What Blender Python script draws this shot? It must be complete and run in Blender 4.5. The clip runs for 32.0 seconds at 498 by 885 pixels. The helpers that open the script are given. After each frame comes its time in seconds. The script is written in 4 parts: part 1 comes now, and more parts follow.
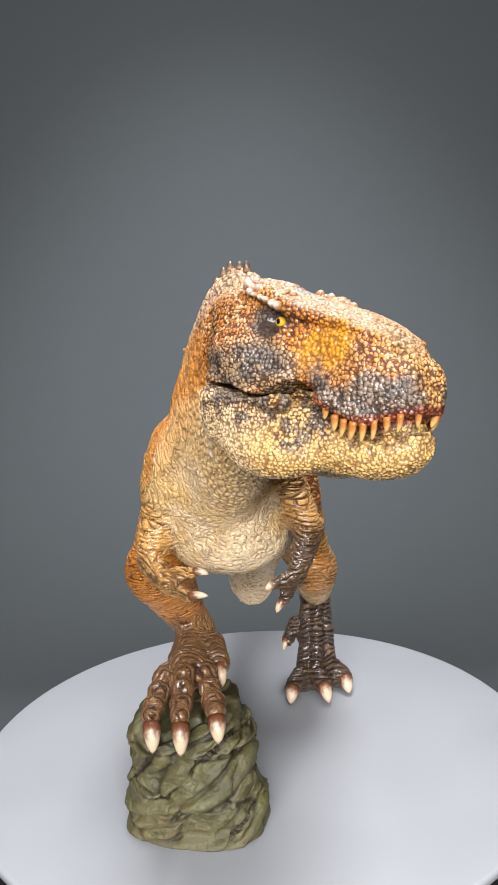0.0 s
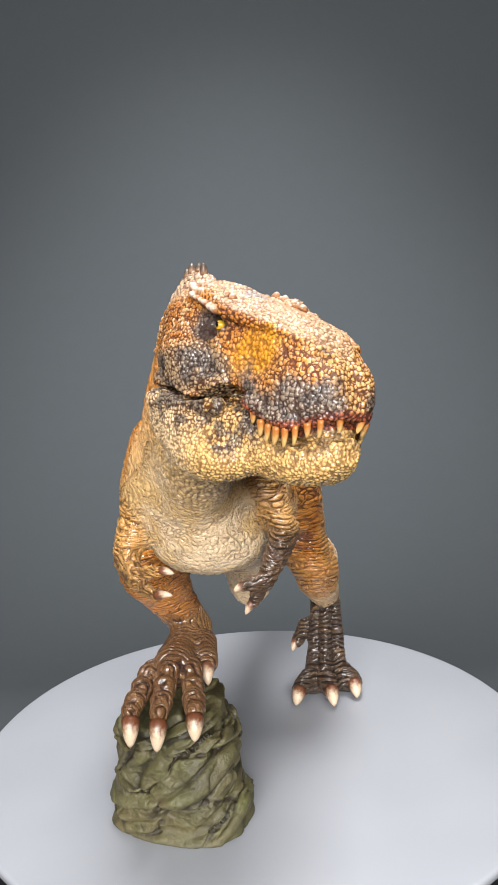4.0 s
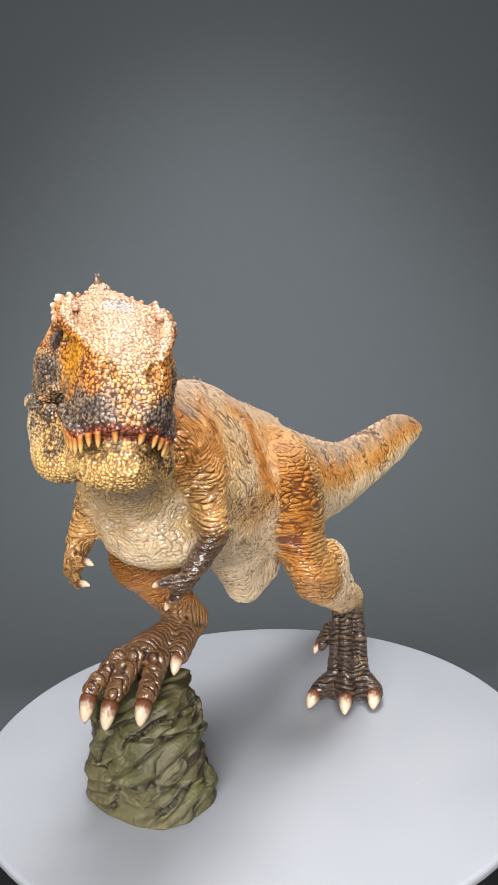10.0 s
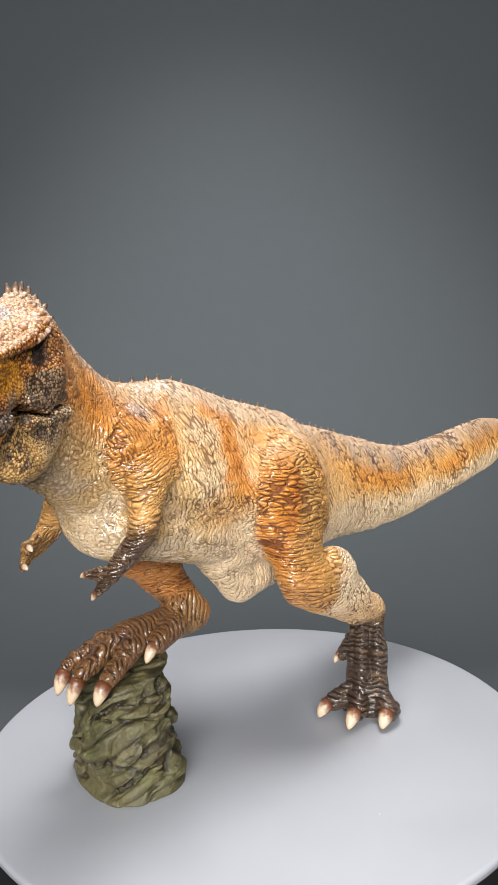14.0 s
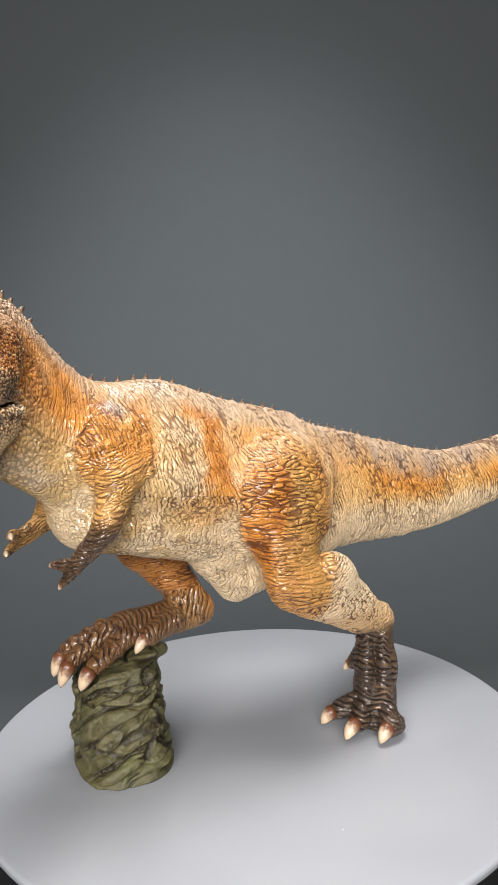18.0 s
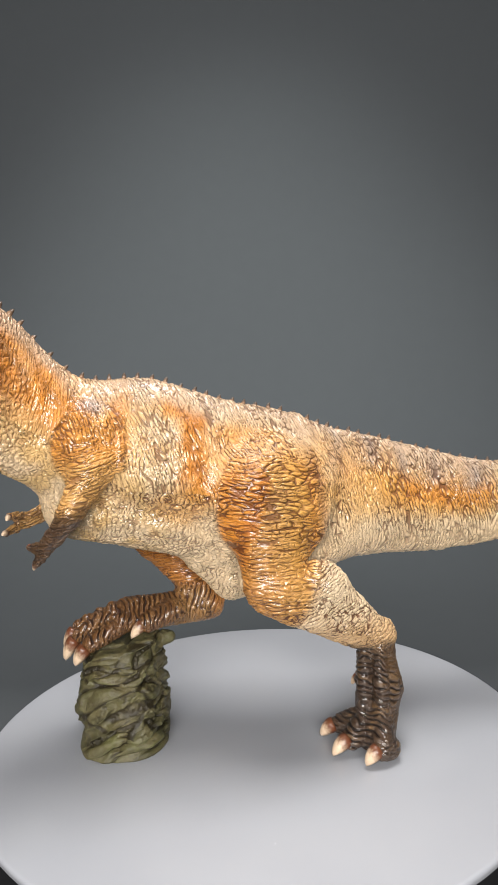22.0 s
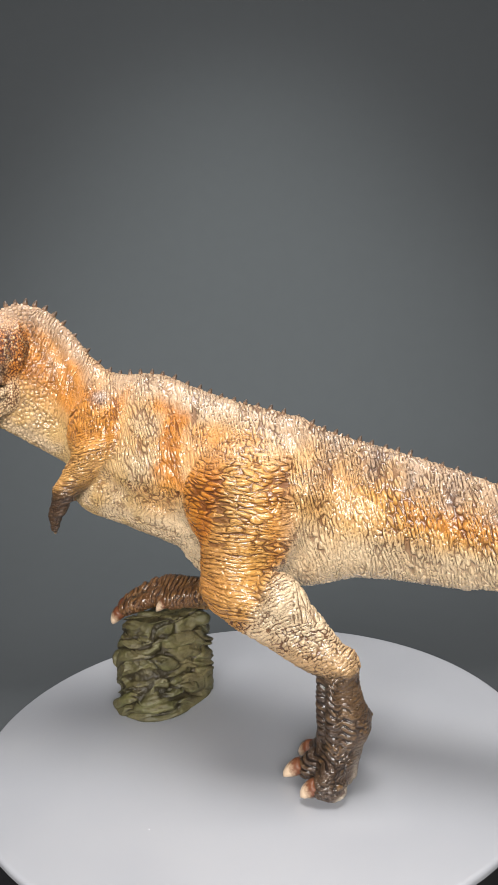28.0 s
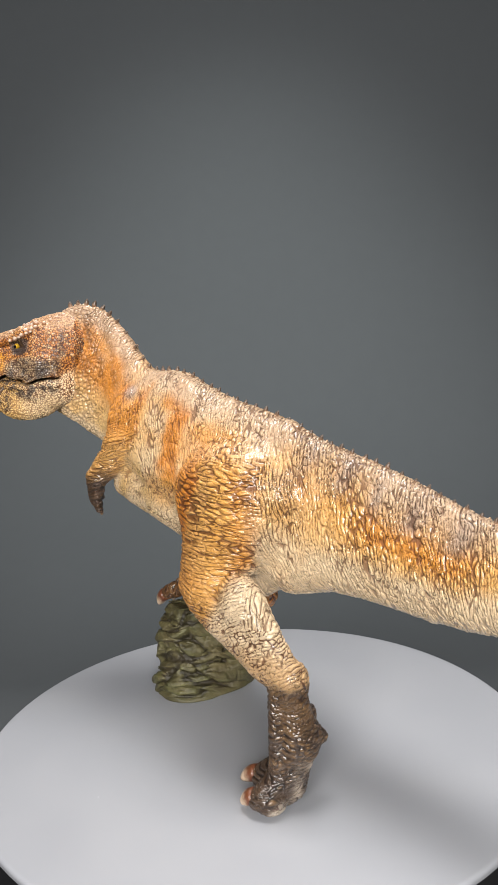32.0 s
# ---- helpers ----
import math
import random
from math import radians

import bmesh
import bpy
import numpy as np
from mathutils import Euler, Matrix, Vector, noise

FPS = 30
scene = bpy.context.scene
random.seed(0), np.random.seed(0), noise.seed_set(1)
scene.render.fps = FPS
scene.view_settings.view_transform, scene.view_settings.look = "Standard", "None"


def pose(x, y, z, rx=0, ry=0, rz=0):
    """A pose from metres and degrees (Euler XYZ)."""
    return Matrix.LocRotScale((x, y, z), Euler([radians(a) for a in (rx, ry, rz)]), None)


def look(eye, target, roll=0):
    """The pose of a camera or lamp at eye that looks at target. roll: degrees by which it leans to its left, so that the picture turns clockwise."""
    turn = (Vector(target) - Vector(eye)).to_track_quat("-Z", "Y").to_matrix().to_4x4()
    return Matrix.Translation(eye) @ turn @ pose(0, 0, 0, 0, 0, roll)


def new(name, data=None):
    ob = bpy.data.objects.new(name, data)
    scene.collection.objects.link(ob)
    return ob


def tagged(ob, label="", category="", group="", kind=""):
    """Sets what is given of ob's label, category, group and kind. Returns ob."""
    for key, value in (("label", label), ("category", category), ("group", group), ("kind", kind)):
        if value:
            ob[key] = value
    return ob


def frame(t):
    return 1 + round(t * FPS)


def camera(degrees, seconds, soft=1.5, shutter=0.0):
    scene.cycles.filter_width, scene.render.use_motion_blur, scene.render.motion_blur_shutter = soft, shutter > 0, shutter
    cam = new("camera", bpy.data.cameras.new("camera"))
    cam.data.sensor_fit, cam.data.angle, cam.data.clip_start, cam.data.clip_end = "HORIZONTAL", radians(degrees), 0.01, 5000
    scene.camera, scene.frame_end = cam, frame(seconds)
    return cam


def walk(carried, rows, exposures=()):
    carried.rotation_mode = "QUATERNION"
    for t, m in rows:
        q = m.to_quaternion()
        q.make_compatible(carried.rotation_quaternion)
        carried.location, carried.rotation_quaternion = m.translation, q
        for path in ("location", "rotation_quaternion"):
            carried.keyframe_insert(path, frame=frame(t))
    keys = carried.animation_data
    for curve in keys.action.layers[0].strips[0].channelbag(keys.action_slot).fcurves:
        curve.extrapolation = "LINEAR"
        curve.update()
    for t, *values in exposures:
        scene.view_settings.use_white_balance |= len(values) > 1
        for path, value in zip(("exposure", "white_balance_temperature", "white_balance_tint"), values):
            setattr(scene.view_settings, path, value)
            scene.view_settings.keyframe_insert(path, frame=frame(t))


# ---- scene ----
# ================= camera =================
cam = camera(35.571, 32.0)
EYE = Vector((0.00294, -0.27095, 0.14948))
AIM = Vector((-0.00198, 0.98917, -0.14676))


def cam_at(push):
    e = EYE + AIM * push
    return look(e, e + AIM, -2.865)


walk(cam, [(0, cam_at(0.0035)), (8.0, cam_at(0.0035)), (8.45, cam_at(0)), (32, cam_at(0))],
     exposures=[(0, 0.02, 6380, 10), (7.5, 0.02, 6380, 10), (14, -0.03, 6430, 10), (18, -0.17, 6560, 10), (32, -0.20, 6620, 10)])

# ================= light =================
world = bpy.data.worlds.new("world")
scene.world = world
world.use_nodes = True
world.node_tree.nodes["Background"].inputs[0].default_value = (0.85, 0.93, 1.0, 1)
world.node_tree.nodes["Background"].inputs[1].default_value = 0.078


def softbox(name, eye, target, sx, sy, watts, colour):
    data = bpy.data.lights.new(name, "AREA")
    data.shape, data.size, data.size_y, data.energy, data.color = "RECTANGLE", sx, sy, watts, colour
    ob = new(name, data)
    ob.matrix_world = look(eye, target)
    return tagged(ob, "unseen white studio softbox lamp aimed at the turntable", "lamp", kind="structure")


# overhead and front lamps, both out of view, inferred from the lit toy
softbox("softbox_lamp", (0.05, 0.02, 0.80), (0.0, 0.02, 0.05), 0.36, 0.30, 8.0, (1.0, 0.99, 0.985))
softbox("front_lamp", (-0.06, -0.95, 0.44), (0.0, 0.0, 0.09), 0.80, 0.32, 23.0, (1.0, 0.985, 0.97))


def backdrop_fill():
    # unseen spot, added only to brighten the middle of the backdrop
    data = bpy.data.lights.new("backdrop_fill", "SPOT")
    data.energy, data.spot_size, data.spot_blend, data.shadow_soft_size, data.color = 29.0, radians(64), 1.0, 0.06, (0.95, 1.0, 0.98)
    ob = new("backdrop_fill", data)
    ob.matrix_world = look((0.0, 0.12, 0.72), (0.0, 0.75, 0.0))
    return tagged(ob, "added unseen spot lamp that brightens the backdrop", "lamp", kind="structure")


backdrop_fill()

# ================= materials =================


def material(name):
    m = bpy.data.materials.new(name)
    m.use_nodes = True
    t = m.node_tree
    return m, t, t.nodes["Principled BSDF"]


def node(t, kind, **inputs):
    n = t.nodes.new(kind)
    for k, v in inputs.items():
        key = int(k[1:]) if k[0] == "i" and k[1:].isdigit() else k
        if hasattr(v, "is_output") or isinstance(v, bpy.types.NodeSocket):
            t.links.new(v, n.inputs[key])
        else:
            n.inputs[key].default_value = v
    return n


def maths(t, op, a, b=0.0, c=0.0):
    n = t.nodes.new("ShaderNodeMath")
    n.operation = op
    for i, v in enumerate((a, b, c)):
        if isinstance(v, bpy.types.NodeSocket):
            t.links.new(v, n.inputs[i])
        else:
            n.inputs[i].default_value = v
    return n.outputs[0]


def vmaths(t, op, a, b):
    n = t.nodes.new("ShaderNodeVectorMath")
    n.operation = op
    for i, v in enumerate((a, b)):
        if isinstance(v, bpy.types.NodeSocket):
            t.links.new(v, n.inputs[i])
        else:
            n.inputs[i].default_value = v
    return n.outputs[0]


def mixc(t, fac, a, b, kind="MIX"):
    n = t.nodes.new("ShaderNodeMix")
    n.data_type, n.blend_type = "RGBA", kind
    for i, v in ((0, fac), (6, a), (7, b)):
        if isinstance(v, bpy.types.NodeSocket):
            t.links.new(v, n.inputs[i])
        else:
            n.inputs[i].default_value = v if not isinstance(v, tuple) else (*v[:3], 1)
    return n.outputs[2]


def ramp(t, x, a, b, lo=0.0, hi=1.0, smooth=True):
    n = t.nodes.new("ShaderNodeMapRange")
    n.interpolation_type = "SMOOTHSTEP" if smooth else "LINEAR"
    t.links.new(x, n.inputs[0])
    for i, v in enumerate((a, b, lo, hi)):
        n.inputs[i + 1].default_value = v
    return n.outputs[0]


def attr(t, name, out="Color"):
    n = t.nodes.new("ShaderNodeAttribute")
    n.attribute_name = name
    return n.outputs[out]


def bump(t, height, strength, distance, normal=None):
    n = t.nodes.new("ShaderNodeBump")
    n.inputs["Strength"].default_value, n.inputs["Distance"].default_value = strength, distance
    t.links.new(height, n.inputs["Height"])
    if normal:
        t.links.new(normal, n.inputs["Normal"])
    return n.outputs[0]


def noise_tex(t, vec, scale, detail=3.0, rough=0.55):
    n = t.nodes.new("ShaderNodeTexNoise")
    t.links.new(vec, n.inputs["Vector"])
    n.inputs["Scale"].default_value, n.inputs["Detail"].default_value, n.inputs["Roughness"].default_value = scale, detail, rough
    return n.outputs[0], n.outputs[1]


def voronoi(t, vec, scale, feature="F1", jitter=1.0, out="Distance"):
    n = t.nodes.new("ShaderNodeTexVoronoi")
    n.feature = feature
    t.links.new(vec, n.inputs["Vector"])
    n.inputs["Scale"].default_value, n.inputs["Randomness"].default_value = scale, jitter
    return n.outputs[out]


def skin_material():
    """Painted vinyl hide: wrinkle cells in the hide's own millimetre space, pebbles on the head, a dark wash in the grooves."""
    m, t, p = material("painted_hide")
    paint = attr(t, "paint")
    hide = attr(t, "hide", "Vector")
    kind = t.nodes.new("ShaderNodeSeparateColor")
    t.links.new(attr(t, "kind"), kind.inputs[0])
    depth, wash = kind.outputs[1], kind.outputs[2]
    relief = attr(t, "relief", "Fac")
    crack = attr(t, "crack", "Fac")
    fine, _ = noise_tex(t, hide, 2.4, 3.0, 0.6)
    _, n = noise_tex(t, hide, 0.45, 2.0)
    bent = vmaths(t, "ADD", hide, vmaths(t, "MULTIPLY", vmaths(t, "SUBTRACT", n, (0.5, 0.5, 0.5)), (0.8, 0.8, 0.8)))
    small = voronoi(t, bent, 0.95, "DISTANCE_TO_EDGE", 1.0)
    line = ramp(t, attr(t, "edge", "Fac"), 0.34, 0.06)
    thin = maths(t, "MULTIPLY", ramp(t, small, 0.09, 0.0), 0.34)
    gap = maths(t, "MULTIPLY", maths(t, "MAXIMUM", line, thin), crack)
    low = maths(t, "SUBTRACT", relief, maths(t, "MULTIPLY", gap, 0.72))
    hgt = maths(t, "MULTIPLY_ADD", maths(t, "SUBTRACT", fine, 0.5), 0.30, low)
    # paint: dark wash in the grooves, dry brush on the crests, stains
    inv = maths(t, "MULTIPLY", ramp(t, hgt, 0.66, 0.16), wash)
    dark = mixc(t, 1.0, paint, (0.17, 0.08, 0.034), "MULTIPLY")
    c = mixc(t, inv, paint, dark)
    crest = maths(t, "MULTIPLY", ramp(t, hgt, 0.74, 1.0), 0.55)
    c = mixc(t, maths(t, "MULTIPLY", crest, wash), c, mixc(t, 1.0, c, (1.30, 1.34, 1.34), "MULTIPLY"))
    blot, _ = noise_tex(t, hide, 0.16, 4.0, 0.6)
    c = mixc(t, ramp(t, blot, 0.4, 0.7, 0.0, 0.28), c, mixc(t, 1.0, c, (0.80, 0.66, 0.52), "MULTIPLY"))
    t.links.new(c, p.inputs["Base Color"])
    t.links.new(ramp(t, hgt, 0.3, 1.0, 0.55, 0.27), p.inputs["Roughness"])
    p.inputs["Specular IOR Level"].default_value = 0.5
    p.inputs["Coat Weight"].default_value, p.inputs["Coat Roughness"].default_value = 0.65, 0.13
    n = t.nodes.new("ShaderNodeBump")
    n.inputs["Distance"].default_value = 0.0007
    t.links.new(depth, n.inputs["Strength"])
    t.links.new(fine, n.inputs["Height"])
    t.links.new(bump(t, gap, 1.0, -0.0008, n.outputs[0]), p.inputs["Normal"])
    return m


def claw_material(name, root, tip, rough=0.35, lo=0.12, hi=0.55):
    m, t, p = material(name)
    obj = t.nodes.new("ShaderNodeTexCoord").outputs["Object"]
    gen = t.nodes.new("ShaderNodeSeparateXYZ")
    t.links.new(t.nodes.new("ShaderNodeTexCoord").outputs["Generated"], gen.inputs[0])
    n1, _ = noise_tex(t, obj, 900.0, 4.0)
    x = maths(t, "ADD", gen.outputs[2], maths(t, "MULTIPLY", maths(t, "SUBTRACT", n1, 0.5), 0.7))
    c = mixc(t, ramp(t, x, lo, hi), root, tip)
    streak, _ = noise_tex(t, vmaths(t, "MULTIPLY", obj, (2600.0, 2600.0, 300.0)), 1.0, 3.0)
    c = mixc(t, ramp(t, streak, 0.45, 0.8, 0.0, 0.45), c, mixc(t, 1.0, c, (0.55, 0.36, 0.22), "MULTIPLY"))
    t.links.new(c, p.inputs["Base Color"])
    p.inputs["Roughness"].default_value = rough
    t.links.new(bump(t, streak, 0.4, 0.0003), p.inputs["Normal"])
    return m


def rock_material():
    m, t, p = material("mossy_painted_rock")
    obj = t.nodes.new("ShaderNodeTexCoord").outputs["Object"]
    n1, _ = noise_tex(t, obj, 55.0, 5.0, 0.6)
    n2, _ = noise_tex(t, obj, 160.0, 5.0, 0.65)
    n3, _ = noise_tex(t, vmaths(t, "MULTIPLY", obj, (60.0, 60.0, 240.0)), 1.0, 4.0)
    n4, _ = noise_tex(t, obj, 700.0, 4.0, 0.7)
    c = mixc(t, ramp(t, n1, 0.3, 0.7), (0.078, 0.072, 0.030), (0.150, 0.124, 0.055))
    c = mixc(t, ramp(t, n2, 0.45, 0.75, 0.0, 0.75), c, (0.112, 0.112, 0.034))
    c = mixc(t, ramp(t, n3, 0.50, 0.75, 0.0, 0.55), c, (0.060, 0.042, 0.026))
    # shade put into the colour: clefts darkened, crests lightened as if lit
    cav = attr(t, "cleft_shade", "Fac")
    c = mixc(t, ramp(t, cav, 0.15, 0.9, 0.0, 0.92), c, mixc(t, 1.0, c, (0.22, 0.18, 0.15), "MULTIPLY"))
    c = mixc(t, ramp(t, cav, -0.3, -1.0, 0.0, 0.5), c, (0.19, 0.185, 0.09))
    c = mixc(t, ramp(t, n4, 0.3, 0.7, 0.5, 0.0), c, mixc(t, 1.0, c, (0.45, 0.42, 0.38), "MULTIPLY"))
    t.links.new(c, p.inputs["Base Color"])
    p.inputs["Roughness"].default_value = 0.52
    t.links.new(bump(t, n4, 0.7, 0.0006, bump(t, n2, 0.6, 0.0016)), p.inputs["Normal"])
    return m


def plate_material():
    m, t, p = material("satin_silver_plate")
    obj = t.nodes.new("ShaderNodeTexCoord").outputs["Object"]
    fleck, _ = noise_tex(t, obj, 4200.0, 2.0)
    cloud, _ = noise_tex(t, obj, 22.0, 4.0)
    c = mixc(t, fleck, (0.315, 0.324, 0.350), (0.41, 0.42, 0.452))
    c = mixc(t, ramp(t, cloud, 0.35, 0.7, 0.0, 0.18), c, (0.40, 0.40, 0.41))
    spot = maths(t, "MULTIPLY", ramp(t, voronoi(t, obj, 75.0), 0.010, 0.022, 0.8, 0.0), ramp(t, noise_tex(t, obj, 31.0, 1.0)[0], 0.50, 0.54))
    c = mixc(t, spot, c, (0.85, 0.86, 0.88))
    t.links.new(c, p.inputs["Base Color"])
    p.inputs["Metallic"].default_value = 0.25
    scratch, _ = noise_tex(t, vmaths(t, "MULTIPLY", obj, (40.0, 900.0, 1.0)), 1.0, 3.0)
    t.links.new(ramp(t, cloud, 0.3, 0.7, 0.46, 0.56), p.inputs["Roughness"])
    t.links.new(bump(t, fleck, 0.12, 0.0002, bump(t, scratch, 0.03, 0.0002)), p.inputs["Normal"])
    return m


def plain(name, colour, rough, grain=300.0, amount=0.25, metal=0.0, spec=0.5):
    m, t, p = material(name)
    obj = t.nodes.new("ShaderNodeTexCoord").outputs["Object"]
    n1, _ = noise_tex(t, obj, grain, 4.0)
    n2, _ = noise_tex(t, obj, grain / 14.0, 3.0)
    c = mixc(t, ramp(t, n1, 0.3, 0.7, 0.0, amount), colour, tuple(v * 0.6 for v in colour))
    c = mixc(t, ramp(t, n2, 0.3, 0.7, 0.0, amount), c, tuple(min(1, v * 1.3) for v in colour))
    t.links.new(c, p.inputs["Base Color"])
    p.inputs["Roughness"].default_value, p.inputs["Metallic"].default_value = rough, metal
    p.inputs["Specular IOR Level"].default_value = spec
    t.links.new(bump(t, n1, 0.15, 0.0005), p.inputs["Normal"])
    return m


HIDE = skin_material()
CLAW = claw_material("painted_claw", (0.13, 0.045, 0.02), (0.60, 0.45, 0.31), 0.3, 0.22, 0.72)
TOOTH = claw_material("painted_tooth", (0.40, 0.14, 0.03), (0.60, 0.37, 0.13), 0.3, 0.15, 0.7)
SPIKE = claw_material("painted_spike", (0.24, 0.14, 0.08), (0.085, 0.058, 0.042), 0.3)
ROCK = rock_material()
PLATE = plate_material()
RIM = plain("brushed_rim", (0.42, 0.42, 0.43), 0.35, 900.0, 0.15, 0.8)
BLACK = plain("black_plastic", (0.012, 0.012, 0.013), 0.5, 800.0, 0.2)
PAPER = plain("grey_backdrop_paper", (0.0625, 0.0680, 0.0722), 0.9, 60.0, 0.05, 0.0, 0.1)
CLOTH = plain("black_cloth", (0.010, 0.010, 0.011), 0.9, 900.0, 0.3, 0.0, 0.1)
EYE_Y = plain("yellow_glossy_eye", (0.50, 0.29, 0.02), 0.12, 2000.0, 0.3)
PUPIL = plain("black_pupil", (0.006, 0.006, 0.006), 0.10, 800.0, 0.1)

# ================= mesh helpers =================


def from_arrays(name, verts, faces, smooth=True):
    me = bpy.data.meshes.new(name)
    verts, faces = np.asarray(verts, np.float32), np.asarray(faces, np.int32)
    me.vertices.add(len(verts))
    me.vertices.foreach_set("co", verts.ravel())
    n = faces.shape[1]
    me.loops.add(faces.size)
    me.loops.foreach_set("vertex_index", faces.ravel())
    me.polygons.add(len(faces))
    me.polygons.foreach_set("loop_start", np.arange(0, faces.size, n, dtype=np.int32))
    me.update(calc_edges=True)
    me.polygons.foreach_set("use_smooth", np.full(len(faces), smooth))
    return me


def part(name, mesh, mat, parent, label=""):
    """Links a mesh or a bmesh as one object under a thing or under a part."""
    if isinstance(mesh, bmesh.types.BMesh):
        me = bpy.data.meshes.new(name)
        mesh.to_mesh(me)
        mesh.free()
        mesh = me
        mesh.polygons.foreach_set("use_smooth", np.full(len(mesh.polygons), True))
    if mat and not mesh.materials:
        mesh.materials.append(mat)
    ob = new(name, mesh)
    ob.parent = parent
    return tagged(ob, label)


def lathe(profile, seg):
    """A bmesh turned about z from (radius, height) pairs."""
    bm = bmesh.new()
    rings = []
    for r, z in profile:
        if r < 1e-7:
            rings.append([bm.verts.new((0, 0, z))])
        else:
            rings.append([bm.verts.new((r * math.cos(2 * math.pi * i / seg), r * math.sin(2 * math.pi * i / seg), z)) for i in range(seg)])
    for a, b in zip(rings, rings[1:]):
        for i in range(seg):
            j = (i + 1) % seg
            if len(a) == 1:
                bm.faces.new((a[0], b[j], b[i]))
            elif len(b) == 1:
                bm.faces.new((a[i], a[j], b[0]))
            else:
                bm.faces.new((a[i], a[j], b[j], b[i]))
    bmesh.ops.recalc_face_normals(bm, faces=bm.faces)
    return bm


def horn(length, radius, curve, seg=8, rings=7, flat=1.0):
    """A tapered, curved spike along +z that bends towards +x; its root is at the origin."""
    bm = bmesh.new()
    last = None
    for i in range(rings + 1):
        u = i / rings
        r = radius * (1 - u ** 1.9) ** 0.7 * (1.0 if i else 0.92)
        a = curve * u
        cx, cz = (length / max(curve, 1e-3)) * (1 - math.cos(a)), (length / max(curve, 1e-3)) * math.sin(a)
        if i == rings:
            tip = bm.verts.new((cx, 0, cz))
            for k in range(seg):
                bm.faces.new((last[k], last[(k + 1) % seg], tip))
            break
        ring = []
        for k in range(seg):
            q = 2 * math.pi * k / seg
            dx, dy = r * math.cos(q), r * flat * math.sin(q)
            ring.append(bm.verts.new((cx + dx * math.cos(a), dy, cz - dx * math.sin(a))))
        if last:
            for k in range(seg):
                bm.faces.new((last[k], last[(k + 1) % seg], ring[(k + 1) % seg], ring[k]))
        else:
            bm.faces.new(ring[::-1])
        last = ring
    bmesh.ops.recalc_face_normals(bm, faces=bm.faces)
    return bm


def aim(root, tip, bend):
    """A pose at root whose z runs to tip and whose x leans towards bend."""
    z = (Vector(tip) - Vector(root)).normalized()
    x = Vector(bend) - z * z.dot(Vector(bend))
    x.normalize()
    y = z.cross(x)
    m = Matrix((x, y, z)).transposed().to_4x4()
    m.translation = Vector(root)
    return m


# lattice noise for the clay, in millimetres
LATTICE = np.random.RandomState(5).rand(32, 32, 32).astype(np.float32)


def cloud(x, y, z, scale, octaves=3):
    out, amp, tot = 0.0, 1.0, 0.0
    for o in range(octaves):
        px, py, pz = x / scale + 7.3 * o, y / scale + 3.1 * o, z / scale + 11.7 * o
        ix, iy, iz = np.floor(px).astype(int), np.floor(py).astype(int), np.floor(pz).astype(int)
        fx, fy, fz = px - ix, py - iy, pz - iz
        fx, fy, fz = fx * fx * (3 - 2 * fx), fy * fy * (3 - 2 * fy), fz * fz * (3 - 2 * fz)
        v = 0.0
        for a in (0, 1):
            for b in (0, 1):
                for c in (0, 1):
                    w = (fx if a else 1 - fx) * (fy if b else 1 - fy) * (fz if c else 1 - fz)
                    v = v + w * LATTICE[(ix + a) & 31, (iy + b) & 31, (iz + c) & 31]
        out, tot = out + amp * v, tot + amp
        amp, scale = amp * 0.5, scale * 0.5
    return out / tot


def smooth(x, a, b):
    u = np.clip((x - a) / (b - a), 0, 1)
    return u * u * (3 - 2 * u)


